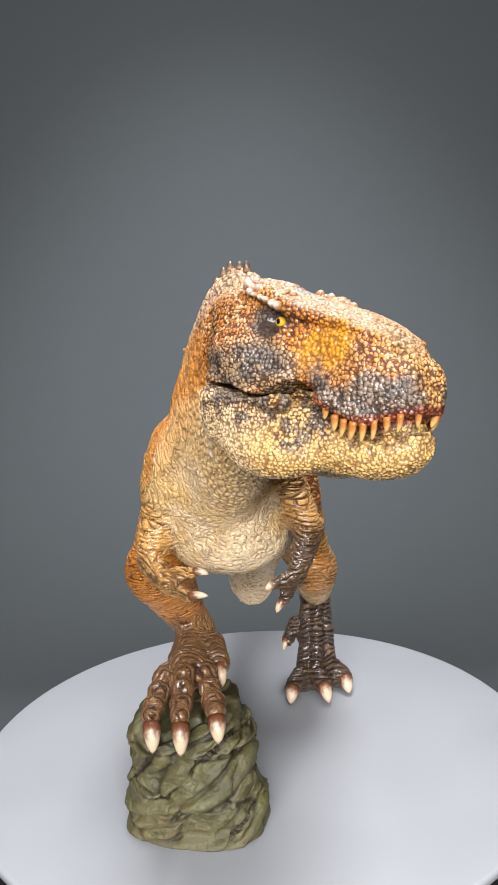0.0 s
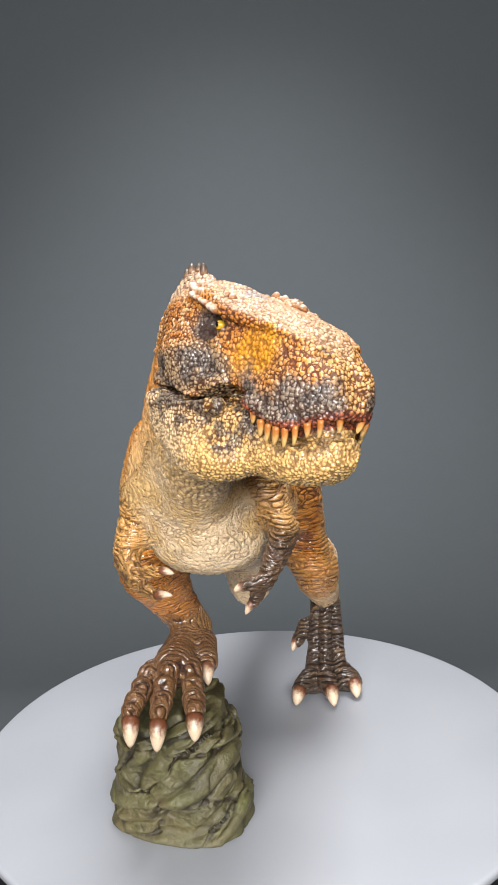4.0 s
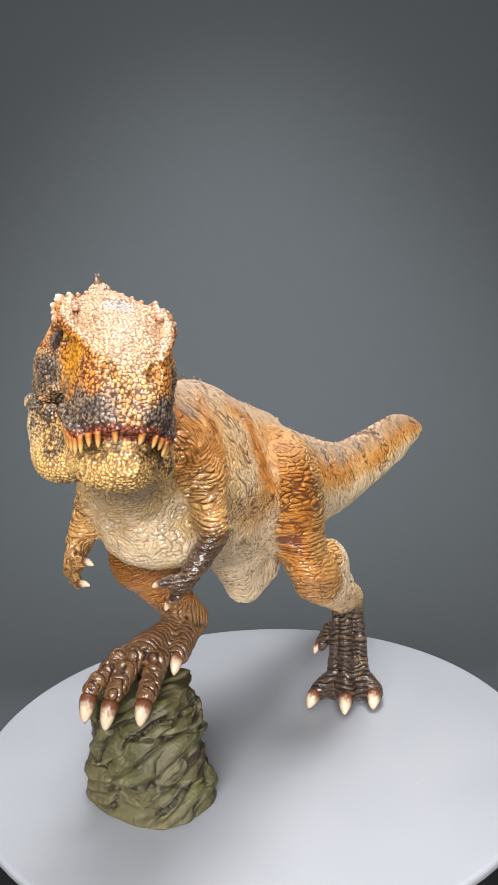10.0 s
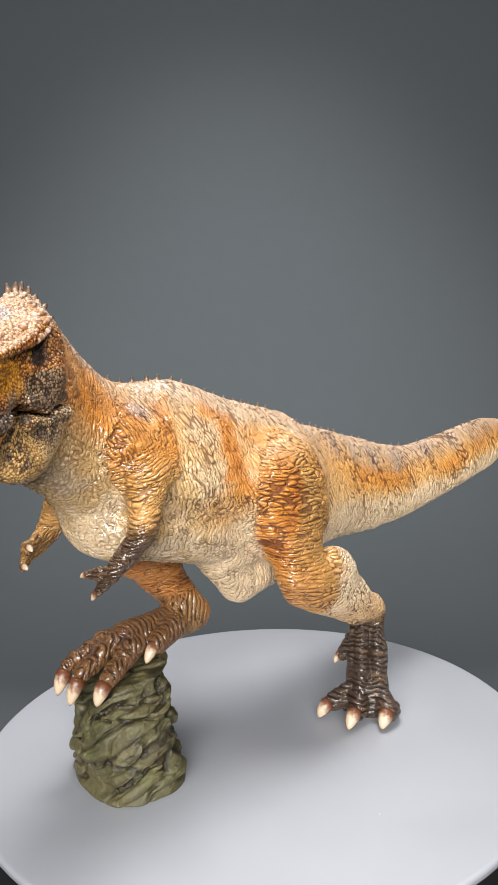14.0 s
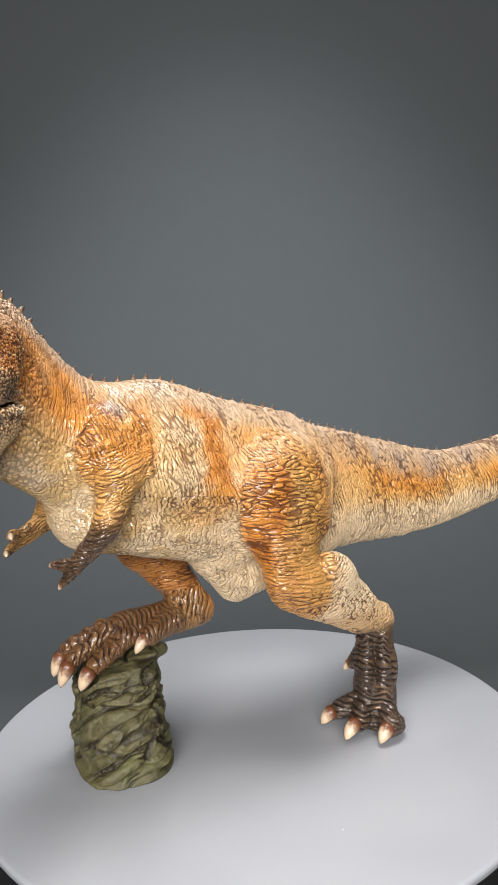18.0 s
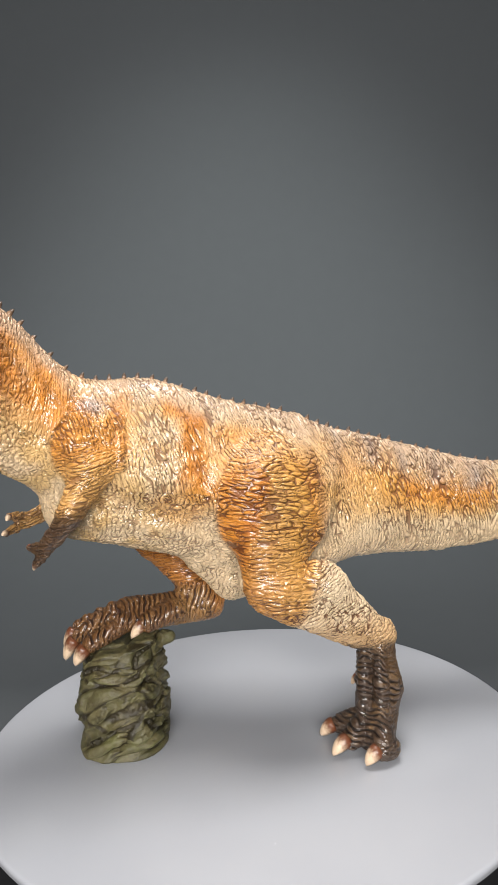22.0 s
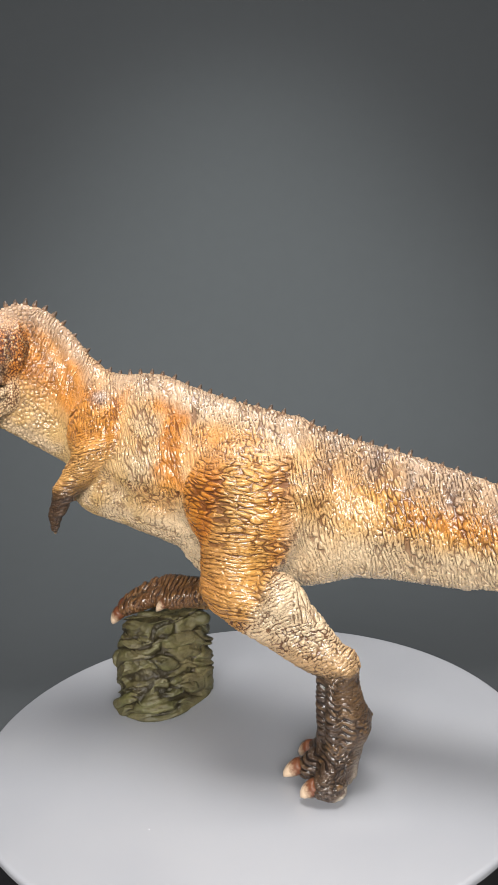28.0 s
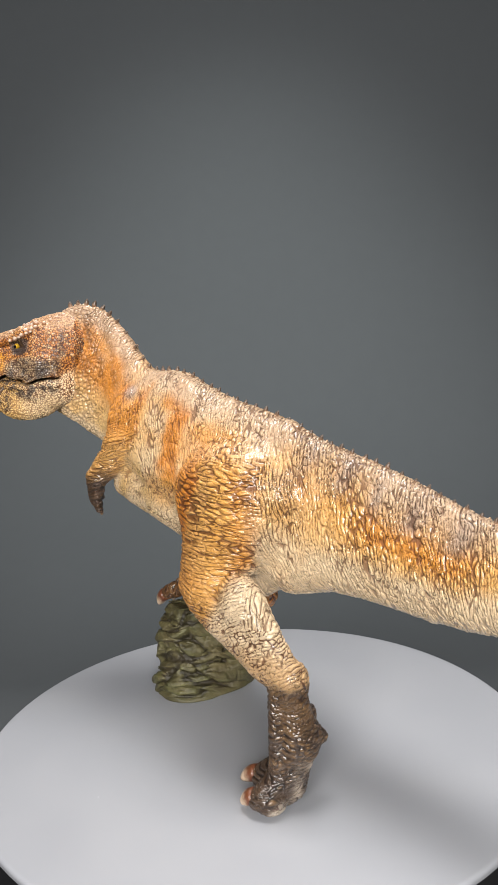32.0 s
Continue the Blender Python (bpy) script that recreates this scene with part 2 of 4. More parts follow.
class Clay:
    """A distance field on a grid, in millimetres, into which forms are blended, and from which a skin is drawn."""

    def __init__(self, lo, hi, step):
        self.lo, self.step = np.array(lo, float), step
        self.ax = [np.arange(a, b + step, step, dtype=np.float32) for a, b in zip(lo, hi)]
        self.f = np.full([len(a) for a in self.ax], 50.0, np.float32)
        self.who = np.zeros(self.f.shape, np.int8)

    def window(self, lo, hi):
        sl, g = [], []
        for a, l, h in zip(self.ax, lo, hi):
            i, j = max(0, np.searchsorted(a, l)), min(len(a), np.searchsorted(a, h))
            sl.append(slice(i, j))
            g.append(a[i:j])
        return tuple(sl), (g[0][:, None, None], g[1][None, :, None], g[2][None, None, :])

    def add(self, form, blend=3.0, who=0):
        lo, hi, fn = form
        m = blend + 2 * self.step + 2
        sl, (x, y, z) = self.window(np.array(lo) - m, np.array(hi) + m)
        d, f = fn(x, y, z), self.f[sl]
        d = np.broadcast_to(d, f.shape)
        h = np.clip(0.5 + 0.5 * (f - d) / blend, 0, 1)
        self.who[sl] = np.where(d < f, who, self.who[sl])
        self.f[sl] = f * (1 - h) + d * h - blend * h * (1 - h)

    def cut(self, form, blend=0.6, skin=None):
        lo, hi, fn = form
        m = blend + 2 * self.step
        sl, (x, y, z) = self.window(np.array(lo) - m, np.array(hi) + m)
        d, f = fn(x, y, z), self.f[sl]
        if skin:
            d = np.maximum(d, -(f + skin))
        d = -np.broadcast_to(d, f.shape)
        h = np.clip(0.5 - 0.5 * (f - d) / blend, 0, 1)
        self.f[sl] = f * (1 - h) + d * h + blend * h * (1 - h)

    def sample(self, p):
        q = (p - self.lo) / self.step
        q = np.clip(q, 0, np.array(self.f.shape) - 1.001)
        i = q.astype(int)
        r = q - i
        v = 0.0
        for a in (0, 1):
            for b in (0, 1):
                for c in (0, 1):
                    w = (r[:, 0] if a else 1 - r[:, 0]) * (r[:, 1] if b else 1 - r[:, 1]) * (r[:, 2] if c else 1 - r[:, 2])
                    v = v + w * self.f[i[:, 0] + a, i[:, 1] + b, i[:, 2] + c]
        return v

    def normals(self, p):
        e = self.step * 0.75
        g = np.stack([self.sample(p + np.eye(3)[k] * e) - self.sample(p - np.eye(3)[k] * e) for k in range(3)], -1)
        return g / (np.linalg.norm(g, axis=1, keepdims=True) + 1e-9)

    def skin(self):
        f = self.f
        s = f < 0
        n = [d - 1 for d in f.shape]
        cnt = np.zeros(n, np.int8)
        for a in (0, 1):
            for b in (0, 1):
                for c in (0, 1):
                    cnt += s[a:n[0] + a, b:n[1] + b, c:n[2] + c]
        i, j, k = np.nonzero((cnt > 0) & (cnt < 8))
        idx = np.full(n, -1, np.int32)
        idx[i, j, k] = np.arange(len(i))
        pos, num = np.zeros((len(i), 3)), np.zeros(len(i))
        for d in range(3):
            o1, o2 = [q for q in range(3) if q != d]
            for u in (0, 1):
                for v in (0, 1):
                    off = [0, 0, 0]
                    off[o1], off[o2] = u, v
                    f0 = f[i + off[0], j + off[1], k + off[2]]
                    end = list(off)
                    end[d] = 1
                    f1 = f[i + end[0], j + end[1], k + end[2]]
                    hit = (f0 < 0) != (f1 < 0)
                    tt = np.where(hit, f0 / np.where(hit, f0 - f1, 1), 0)
                    for q in range(3):
                        pos[:, q] += np.where(hit, off[q] + (tt if q == d else 0), 0)
                    num += hit
        cell = np.stack([i, j, k], -1)
        p = self.lo + (cell + pos / num[:, None]) * self.step
        quads = []
        for d in range(3):
            o1, o2 = (d + 1) % 3, (d + 2) % 3
            a = [slice(0, -1)] * 3
            a[o1], a[o2] = slice(1, -1), slice(1, -1)
            b = list(a)
            b[d] = slice(1, None)
            s0, s1 = s[tuple(a)], s[tuple(b)]
            e = np.stack(np.nonzero(s0 != s1), -1)
            flip = s0[tuple(e.T)]
            e[:, o1] += 1
            e[:, o2] += 1
            ring = []
            for u, v in ((-1, -1), (0, -1), (0, 0), (-1, 0)):
                c = e.copy()
                c[:, o1] += u
                c[:, o2] += v
                ring.append(idx[c[:, 0], c[:, 1], c[:, 2]])
            q = np.stack(ring, -1)
            q[~flip] = q[~flip][:, ::-1]
            quads.append(q)
        quads = np.concatenate(quads)
        for _ in range(2):
            nn = self.normals(p)
            p = p - nn * self.sample(p)[:, None] * 0.8
        who = self.who[tuple(np.clip(np.rint((p - self.lo) / self.step).astype(int).T, 0, np.array(f.shape)[:, None] - 1))]
        return p, quads, self.normals(p), who


def bone(a, b, ra, rb, thin=1.0, axis=(1, 0, 0)):
    """A tapered limb from a to b, squeezed by thin along axis."""
    a, b, n = np.array(a, float), np.array(b, float), np.array(axis, float)
    n /= np.linalg.norm(n)
    s = 1 / thin - 1
    ba = (b - a) + n * ((b - a) @ n) * s
    r = max(ra, rb)

    def fn(x, y, z):
        px, py, pz = x - a[0], y - a[1], z - a[2]
        pn = (px * n[0] + py * n[1] + pz * n[2]) * s
        px, py, pz = px + n[0] * pn, py + n[1] * pn, pz + n[2] * pn
        u = np.clip((px * ba[0] + py * ba[1] + pz * ba[2]) / (ba @ ba), 0, 1)
        d = np.sqrt((px - u * ba[0]) ** 2 + (py - u * ba[1]) ** 2 + (pz - u * ba[2]) ** 2) - (ra + (rb - ra) * u)
        return d * (0.5 + 0.5 * min(1, thin))
    return np.minimum(a, b) - r, np.maximum(a, b) + r, fn


def egg(c, r, rx=0, ry=0, rz=0):
    """An ellipsoid."""
    c, m = np.array(c, float), np.array(Euler([radians(v) for v in (rx, ry, rz)]).to_matrix()).T
    r0 = np.array(r, float)

    def fn(x, y, z):
        px, py, pz = x - c[0], y - c[1], z - c[2]
        q = [m[k, 0] * px + m[k, 1] * py + m[k, 2] * pz for k in range(3)]
        k0 = np.sqrt(sum((q[k] / r0[k]) ** 2 for k in range(3)))
        k1 = np.sqrt(sum((q[k] / r0[k] ** 2) ** 2 for k in range(3))) + 1e-6
        return k0 * (k0 - 1) / k1
    return c - max(r), c + max(r), fn


def curve(keys, soft):
    """A softened table of (place, value) keys, as a function."""
    k = np.array(keys, float)
    grid = np.arange(k[0, 0] - 20, k[-1, 0] + 20, 0.5)
    v = np.interp(grid, k[:, 0], k[:, 1])
    w = np.exp(-0.5 * (np.arange(-int(soft * 8), int(soft * 8) + 1) * 0.5 / soft) ** 2)
    v = np.convolve(np.pad(v, len(w) // 2, mode="edge"), w / w.sum(), "valid")
    return lambda x: np.interp(x, grid, v)

# ================= the set =================


def backdrop():
    """A sheet of grey paper that hangs behind and sweeps out under the stand."""
    bm = bmesh.new()
    prof = [(0.13, -0.13), (0.25, -0.129)]
    for i in range(13):
        a = math.pi / 2 * i / 12
        prof.append((0.25 + 0.5 * math.sin(a), 0.372 - 0.5 * math.cos(a)))
    prof += [(0.75, 0.5), (0.75, 1.1)]
    rows = [[bm.verts.new((x, y, z)) for x in np.linspace(-0.9, 0.9, 19)] for y, z in prof]
    for a, b in zip(rows, rows[1:]):
        for i in range(18):
            bm.faces.new((a[i], a[i + 1], b[i + 1], b[i]))
    ob = part("backdrop", bm, PAPER, None, "grey seamless paper backdrop behind the turntable")
    mod = ob.modifiers.new("thickness", "SOLIDIFY")
    mod.thickness, mod.offset = 0.002, -1
    return tagged(ob, category="backdrop", kind="structure")


def slab(name, lo, hi, mat, label, category):
    bm = bmesh.new()
    bmesh.ops.create_cube(bm, size=1)
    for v in bm.verts:
        v.co = Vector([l + (h - l) * (c + 0.5) for l, h, c in zip(lo, hi, v.co)])
    bmesh.ops.bevel(bm, geom=bm.edges[:], offset=0.002, segments=2, affect="EDGES")
    ob = part(name, bm, mat, None, label)
    ob.data.polygons.foreach_set("use_smooth", np.full(len(ob.data.polygons), False))
    return tagged(ob, category=category, kind="structure")


backdrop()
slab("ground", (-0.9, -1.2, -0.16), (0.9, 0.85, -0.132), CLOTH, "black cloth covered table top under the turntable", "table top")
slab("wall_rear", (-0.95, -1.25, -0.16), (0.95, -1.2, 1.15), CLOTH, "dark plain wall of the room", "wall")
slab("wall_west", (-0.95, -1.2, -0.16), (-0.9, 0.85, 1.15), CLOTH, "dark plain wall of the room", "wall")
slab("wall_east", (0.9, -1.2, -0.16), (0.95, 0.85, 1.15), CLOTH, "dark plain wall of the room", "wall")


def turntable():
    top = new("turntable")
    tagged(top, "round silver display turntable on a black base", "turntable")
    base = part("base", lathe([(0, -0.131), (0.085, -0.131), (0.088, -0.128), (0.088, -0.02), (0.084, -0.016), (0.03, -0.0155), (0.03, -0.004), (0, -0.004)], 96), BLACK, top, "black plastic motor base")
    plate = part("plate", lathe([(0, 0.0), (0.0985, 0.0), (0.0993, -0.0001), (0.09985, -0.0005), (0.1, -0.0011), (0.1, -0.0022), (0.0995, -0.0028), (0.0985, -0.003), (0, -0.003)], 256), PLATE, top, "satin silver metal disc")
    return top, plate


TURNTABLE, TURN_PLATE = turntable()

# ================= the dinosaur =================
TORSO, TAIL, LEG_L, LEG_R, ARM_L, ARM_R = 1, 2, 3, 4, 5, 6
mid_x = curve([(-100, -13.5), (-92, -14.7), (-85, -17), (-75, -20.4), (-65, -22), (-58, -20.5), (-50, -17), (-40, -13), (-20, -6.5), (-5, -2), (15, 2), (35, 6), (60, 12), (80, 20), (100, 31), (140, 57), (156, 67)], 4)
top_z = curve([(-100, 154), (-92, 160), (-85, 163), (-76, 161), (-68, 154), (-60, 143), (-53, 136), (-45, 134), (-36, 135), (-28, 134), (-20, 130.5), (-10, 126.5), (0, 123.5), (14, 120), (24, 116), (34, 111.5), (52, 106.5), (70, 101), (82, 96.5), (94, 94), (104, 95), (118, 98), (132, 101.5), (140, 101.5), (148, 99), (155, 95)], 2.5)
low_z = curve([(-100, 120), (-89, 116), (-79, 109.5), (-70, 105.5), (-62, 99), (-54, 90), (-47, 84), (-35, 80), (-25, 76), (-15, 70), (0, 63), (15, 60), (26, 59), (35, 62), (50, 62), (70, 60.4), (82, 61.2), (94, 63.2), (104, 66.6), (121, 72), (136, 78), (148, 85), (155, 89)], 3)
half_x = curve([(-100, 8), (-85, 8.8), (-74, 9.4), (-66, 11.4), (-58, 15), (-49, 18.6), (-38, 20.6), (-25, 20.2), (-10, 20.0), (5, 19.2), (15, 18.4), (25, 17.2), (35, 15.6), (50, 14.6), (70, 12.4), (90, 10.8), (110, 9.2), (130, 7.2), (142, 5.8), (150, 4.6), (155, 3.0)], 2)


def trunk(y0, y1):
    def fn(x, y, z):
        m, t, b, w = mid_x(y), top_z(y), low_z(y), half_x(y)
        c = b + 0.40 * (t - b)
        u, v = (x - m), (z - c)
        h = np.where(v > 0, t - c, c - b)
        w = w * (1 - 0.20 * np.clip(v / h, 0, 1))
        k0 = np.sqrt((u / w) ** 2 + (v / h) ** 2)
        k1 = np.sqrt((u / w ** 2) ** 2 + (v / h ** 2) ** 2) + 1e-4
        d = k0 * (k0 - 1) / k1 * 0.9
        return np.maximum(d, np.maximum(y - y1, y0 - y))
    ys = np.linspace(y0, y1, 40)
    return ((mid_x(ys) - half_x(ys)).min() - 1, y0, low_z(ys).min() - 1), ((mid_x(ys) + half_x(ys)).max() + 1, y1, top_z(ys).max() + 1), fn


clay = Clay((-56, -104, -1), (76, 160, 168), 0.62)
clay.add(trunk(-102, 22), 1.0, TORSO)
clay.add(trunk(20, 156.5), 3.0, TAIL)
clay.add(bone((-16, -50, 91), (-9, -30, 86.0), 17.0, 17.2, 0.62, (0, 0, 1)), 0.9, TORSO)
clay.add(bone((-9, -30, 86.0), (-2, -8, 75.5), 17.2, 13.0, 0.66, (0, 0, 1)), 0.9, TORSO)
# ribs, breast, pubic boot, haunch
clay.add(bone((-2, -13, 73), (-0.5, -6.5, 61.5), 11.0, 7.6, 0.85), 3, TORSO)
clay.add(bone((-0.5, -6.5, 61.8), (4, 8, 62.8), 7.6, 7.2, 0.9), 3, TORSO)
clay.add(egg((-20, -56, 104), (15, 12, 15)), 6, TORSO)
clay.add(egg((2, 18, 70), (9, 15, 9)), 5, TAIL)
for k in range(4):
    clay.add(bone((-1 - 1.5 * k, -44 - 4.5 * k, 122 - 1.5 * k), (3.4 - k, -47 - 4.0 * k, 107 - k), 1.3, 1.0), 1.6, ARM_L)
    clay.add(bone((-31 + 0.5 * k, -44 - 4.5 * k, 121 - 1.5 * k), (-37.4 + 0.5 * k, -47 - 3.0 * k, 106 - k), 1.2, 1.0), 1.6, ARM_R)
# throat folds
clay.add(bone((-19, -90, 124), (-20, -66, 108), 8.5, 8), 6, TORSO)
# left leg, that stands
clay.add(egg((14.0, 3.5, 91), (12.6, 21.5, 20.5), -8), 6.5, LEG_L)
clay.add(bone((16.6, 2.5, 84), (22.4, -4.0, 64.5), 17, 10.4, 0.66), 4, LEG_L)
clay.add(bone((13, 24, 96), (18, 16, 80), 6.5, 5.5), 5, LEG_L)
clay.cut(bone((24, 27.5, 88), (24, 22, 71), 3.5, 5.0), 4)
clay.add(bone((24.3, -1.5, 62.0), (33.2, 28, 42.5), 9.2, 5.4, 0.85), 2.2, LEG_L)
clay.add(bone((25.2, 2.0, 58.0), (32.4, 24, 43.4), 7.6, 5.4, 0.9), 2.2, LEG_L)
clay.add(egg((28.3, 13.2, 61.0), (7.0, 8.6, 10.6), 38, 0, -14), 0.7, LEG_L)
clay.add(bone((29.0, 17.5, 57), (33.5, 31.0, 43), 6.4, 4.4, 0.9), 1.6, LEG_L)
clay.add(bone((33.8, 31.2, 40), (33.0, 34.0, 22), 5.1, 6.0), 3, LEG_L)
clay.add(bone((33.0, 34.0, 22), (34.5, 29.5, 8), 6.0, 6.6), 3, LEG_L)
for a, b in (((29.6, 28.0, 37), (27.2, 28.6, 10)), ((32.8, 26.0, 38), (31.8, 26.0, 10)), ((37.4, 29.0, 38), (38.2, 28.8, 10))):
    clay.add(bone(a, b, 2.2, 3.0), 0.9, LEG_L)
clay.add(egg((33.6, 33.6, 41.5), (4.6, 3.4, 4.6)), 4, LEG_L)
clay.add(bone((31.5, 36, 24), (28.2, 39.4, 22), 4.2, 2.2), 2.5, LEG_L)
clay.add(egg((33.5, 27.5, 4.6), (8.5, 5.5, 4.5)), 2, LEG_L)
clay.add(egg((41.6, 27.2, 4.3), (4.9, 5.2, 4.3)), 1.2, LEG_L)
clay.add(egg((26.5, 28.5, 4.3), (4.4, 4.6, 4.2)), 1.2, LEG_L)
# right leg, raised
clay.add(bone((-18, 2, 98), (-28, -12, 82), 19, 15, 0.65), 5, LEG_R)
clay.add(bone((-28, -12, 82), (-35, -20, 74), 14, 10.5, 0.8), 5, LEG_R)
clay.add(bone((-34, -19, 73), (-21.5, -7, 47.5), 10.0, 5.7), 4, LEG_R)
clay.add(bone((-21, -7, 45.8), (-29, -36, 45.5), 6.2, 6.4), 3, LEG_R)


def toe(a, b, r, who):
    """A toe of three swollen joints from a to b."""
    a, b = np.array(a, float), np.array(b, float)
    clay.add(bone(a, b, r * 0.92, r * 0.78), 0.5, who)
    for u, g in ((0.22, 1.0), (0.52, 0.99), (0.80, 0.98)):
        c = a + (b - a) * u + np.array((0, 0, 1.6 * (1 - u)))
        clay.add(egg(c, (r * g * 0.94, r * g * 0.80, r * g * 0.96)), 0.5, who)


LEFT_TOES = [((27, 27, 8), (20.5, 22.5, 5), 4.0, (17.8, 16.6, 1.4)), ((31.5, 25, 8), (32.2, 19.5, 5.5), 4.3, (32.0, 11.6, 2.0)), ((38, 29, 7.5), (43.0, 24.4, 4.8), 4.5, (42.6, 17.6, 1.4))]
RIGHT_TOES = [((-35.0, -36, 45.5), (-42.0, -51, 40.4), 3.5, (-42.6, -57.0, 32.4)), ((-29.6, -38, 47.5), (-34, -53.6, 40.2), 3.7, (-35.2, -59.5, 31.5)), ((-23.8, -37, 45.5), (-23.6, -53, 40.0), 3.7, (-24.3, -59.2, 33.2))]
for a, b, r, _ in LEFT_TOES:
    toe(a, b, r, LEG_L)
for a, b, r, _ in RIGHT_TOES:
    toe(a, b, r, LEG_R)
clay.add(bone((26, 33.5, 27), (22, 32.3, 21), 3.2, 2.6), 1.5, LEG_L)
clay.add(bone((-19, -22, 47), (-18.3, -33, 45), 4.6, 3.6), 1.5, LEG_R)
# arms
clay.add(egg((-7.6, -53, 112), (7.4, 11, 13), 15), 7, ARM_L)
clay.add(bone((-1.2, -55, 107), (3.0, -64.2, 94.5), 6.0, 4.3), 4, ARM_L)
clay.add(bone((3.2, -65.4, 93.5), (-3.4, -71.6, 83.2), 3.8, 2.6), 1.5, ARM_L)
clay.add(egg((-30.2, -50, 111), (7.6, 11, 13.5), 15), 8, ARM_R)
clay.add(bone((-33.3, -51.5, 105), (-39.2, -57, 90), 6.2, 4.0), 4, ARM_R)
clay.add(bone((-39.8, -58, 88), (-37, -69, 85.5), 3.5, 2.6), 1.5, ARM_R)
FINGERS = [((-3.5, -71.6, 83.5), (-9.6, -74.2, 83.0), (-12.3, -75.0, 82.2), ARM_L), ((-3.5, -71.6, 83.3), (-7.2, -73.4, 78.4), (-9.4, -74.2, 75.3), ARM_L),
           ((-37.5, -69, 87), (-31, -75.5, 89.5), (-27.2, -77.5, 88.9), ARM_R), ((-37.5, -69, 85), (-32.5, -76.5, 83.4), (-28, -79.2, 83.9), ARM_R)]
for a, b, _, who in FINGERS:
    clay.add(bone(a, b, 1.9, 1.4), 1.0, who)
    clay.add(egg((np.array(a) * 0.45 + np.array(b) * 0.55), (1.9, 1.9, 1.9)), 0.8, who)



def finer(pts, quads, owner, field):
    """Each quad in four, the new points drawn on to the form."""
    e = np.concatenate([np.stack([quads[:, k], quads[:, (k + 1) % 4]], -1) for k in range(4)])
    e.sort(axis=1)
    key, inv = np.unique(e[:, 0].astype(np.int64) * len(pts) + e[:, 1], return_inverse=True)
    a, b = key // len(pts), key % len(pts)
    mids, faces = (pts[a] + pts[b]) / 2, pts[quads].mean(1)
    n0, n1, nq = len(pts), len(pts) + len(key), len(quads)
    m = inv.reshape(4, nq).T + n0
    f = np.arange(nq) + n1
    out = np.concatenate([np.stack([quads[:, k], m[:, k], f, m[:, k - 1]], -1) for k in range(4)])
    p = np.concatenate([pts, mids, faces])
    who = np.concatenate([owner, owner[a], owner[quads[:, 0]]])
    n = field.normals(p)
    p = p - n * field.sample(p)[:, None] * 0.8
    return p, out, field.normals(p), who


P, Q, N, W = clay.skin()
W = np.where(W == 0, TORSO, W)
P, Q, N, W = finer(P, Q, W, clay)

def blend(a, b, k):
    k = np.clip(np.asarray(k), 0, 1)[:, None]
    return a * (1 - k) + np.asarray(b) * k


CREAM, BUFF, YELLOW, ORANGE, RUST = (0.79, 0.585, 0.36), (0.69, 0.405, 0.145), (0.71, 0.325, 0.045), (0.66, 0.235, 0.022), (0.38, 0.125, 0.022)
PINK, UMBER, SOOT, BRONZE = (0.66, 0.45, 0.265), (0.075, 0.040, 0.022), (0.085, 0.066, 0.056), (0.14, 0.075, 0.030)


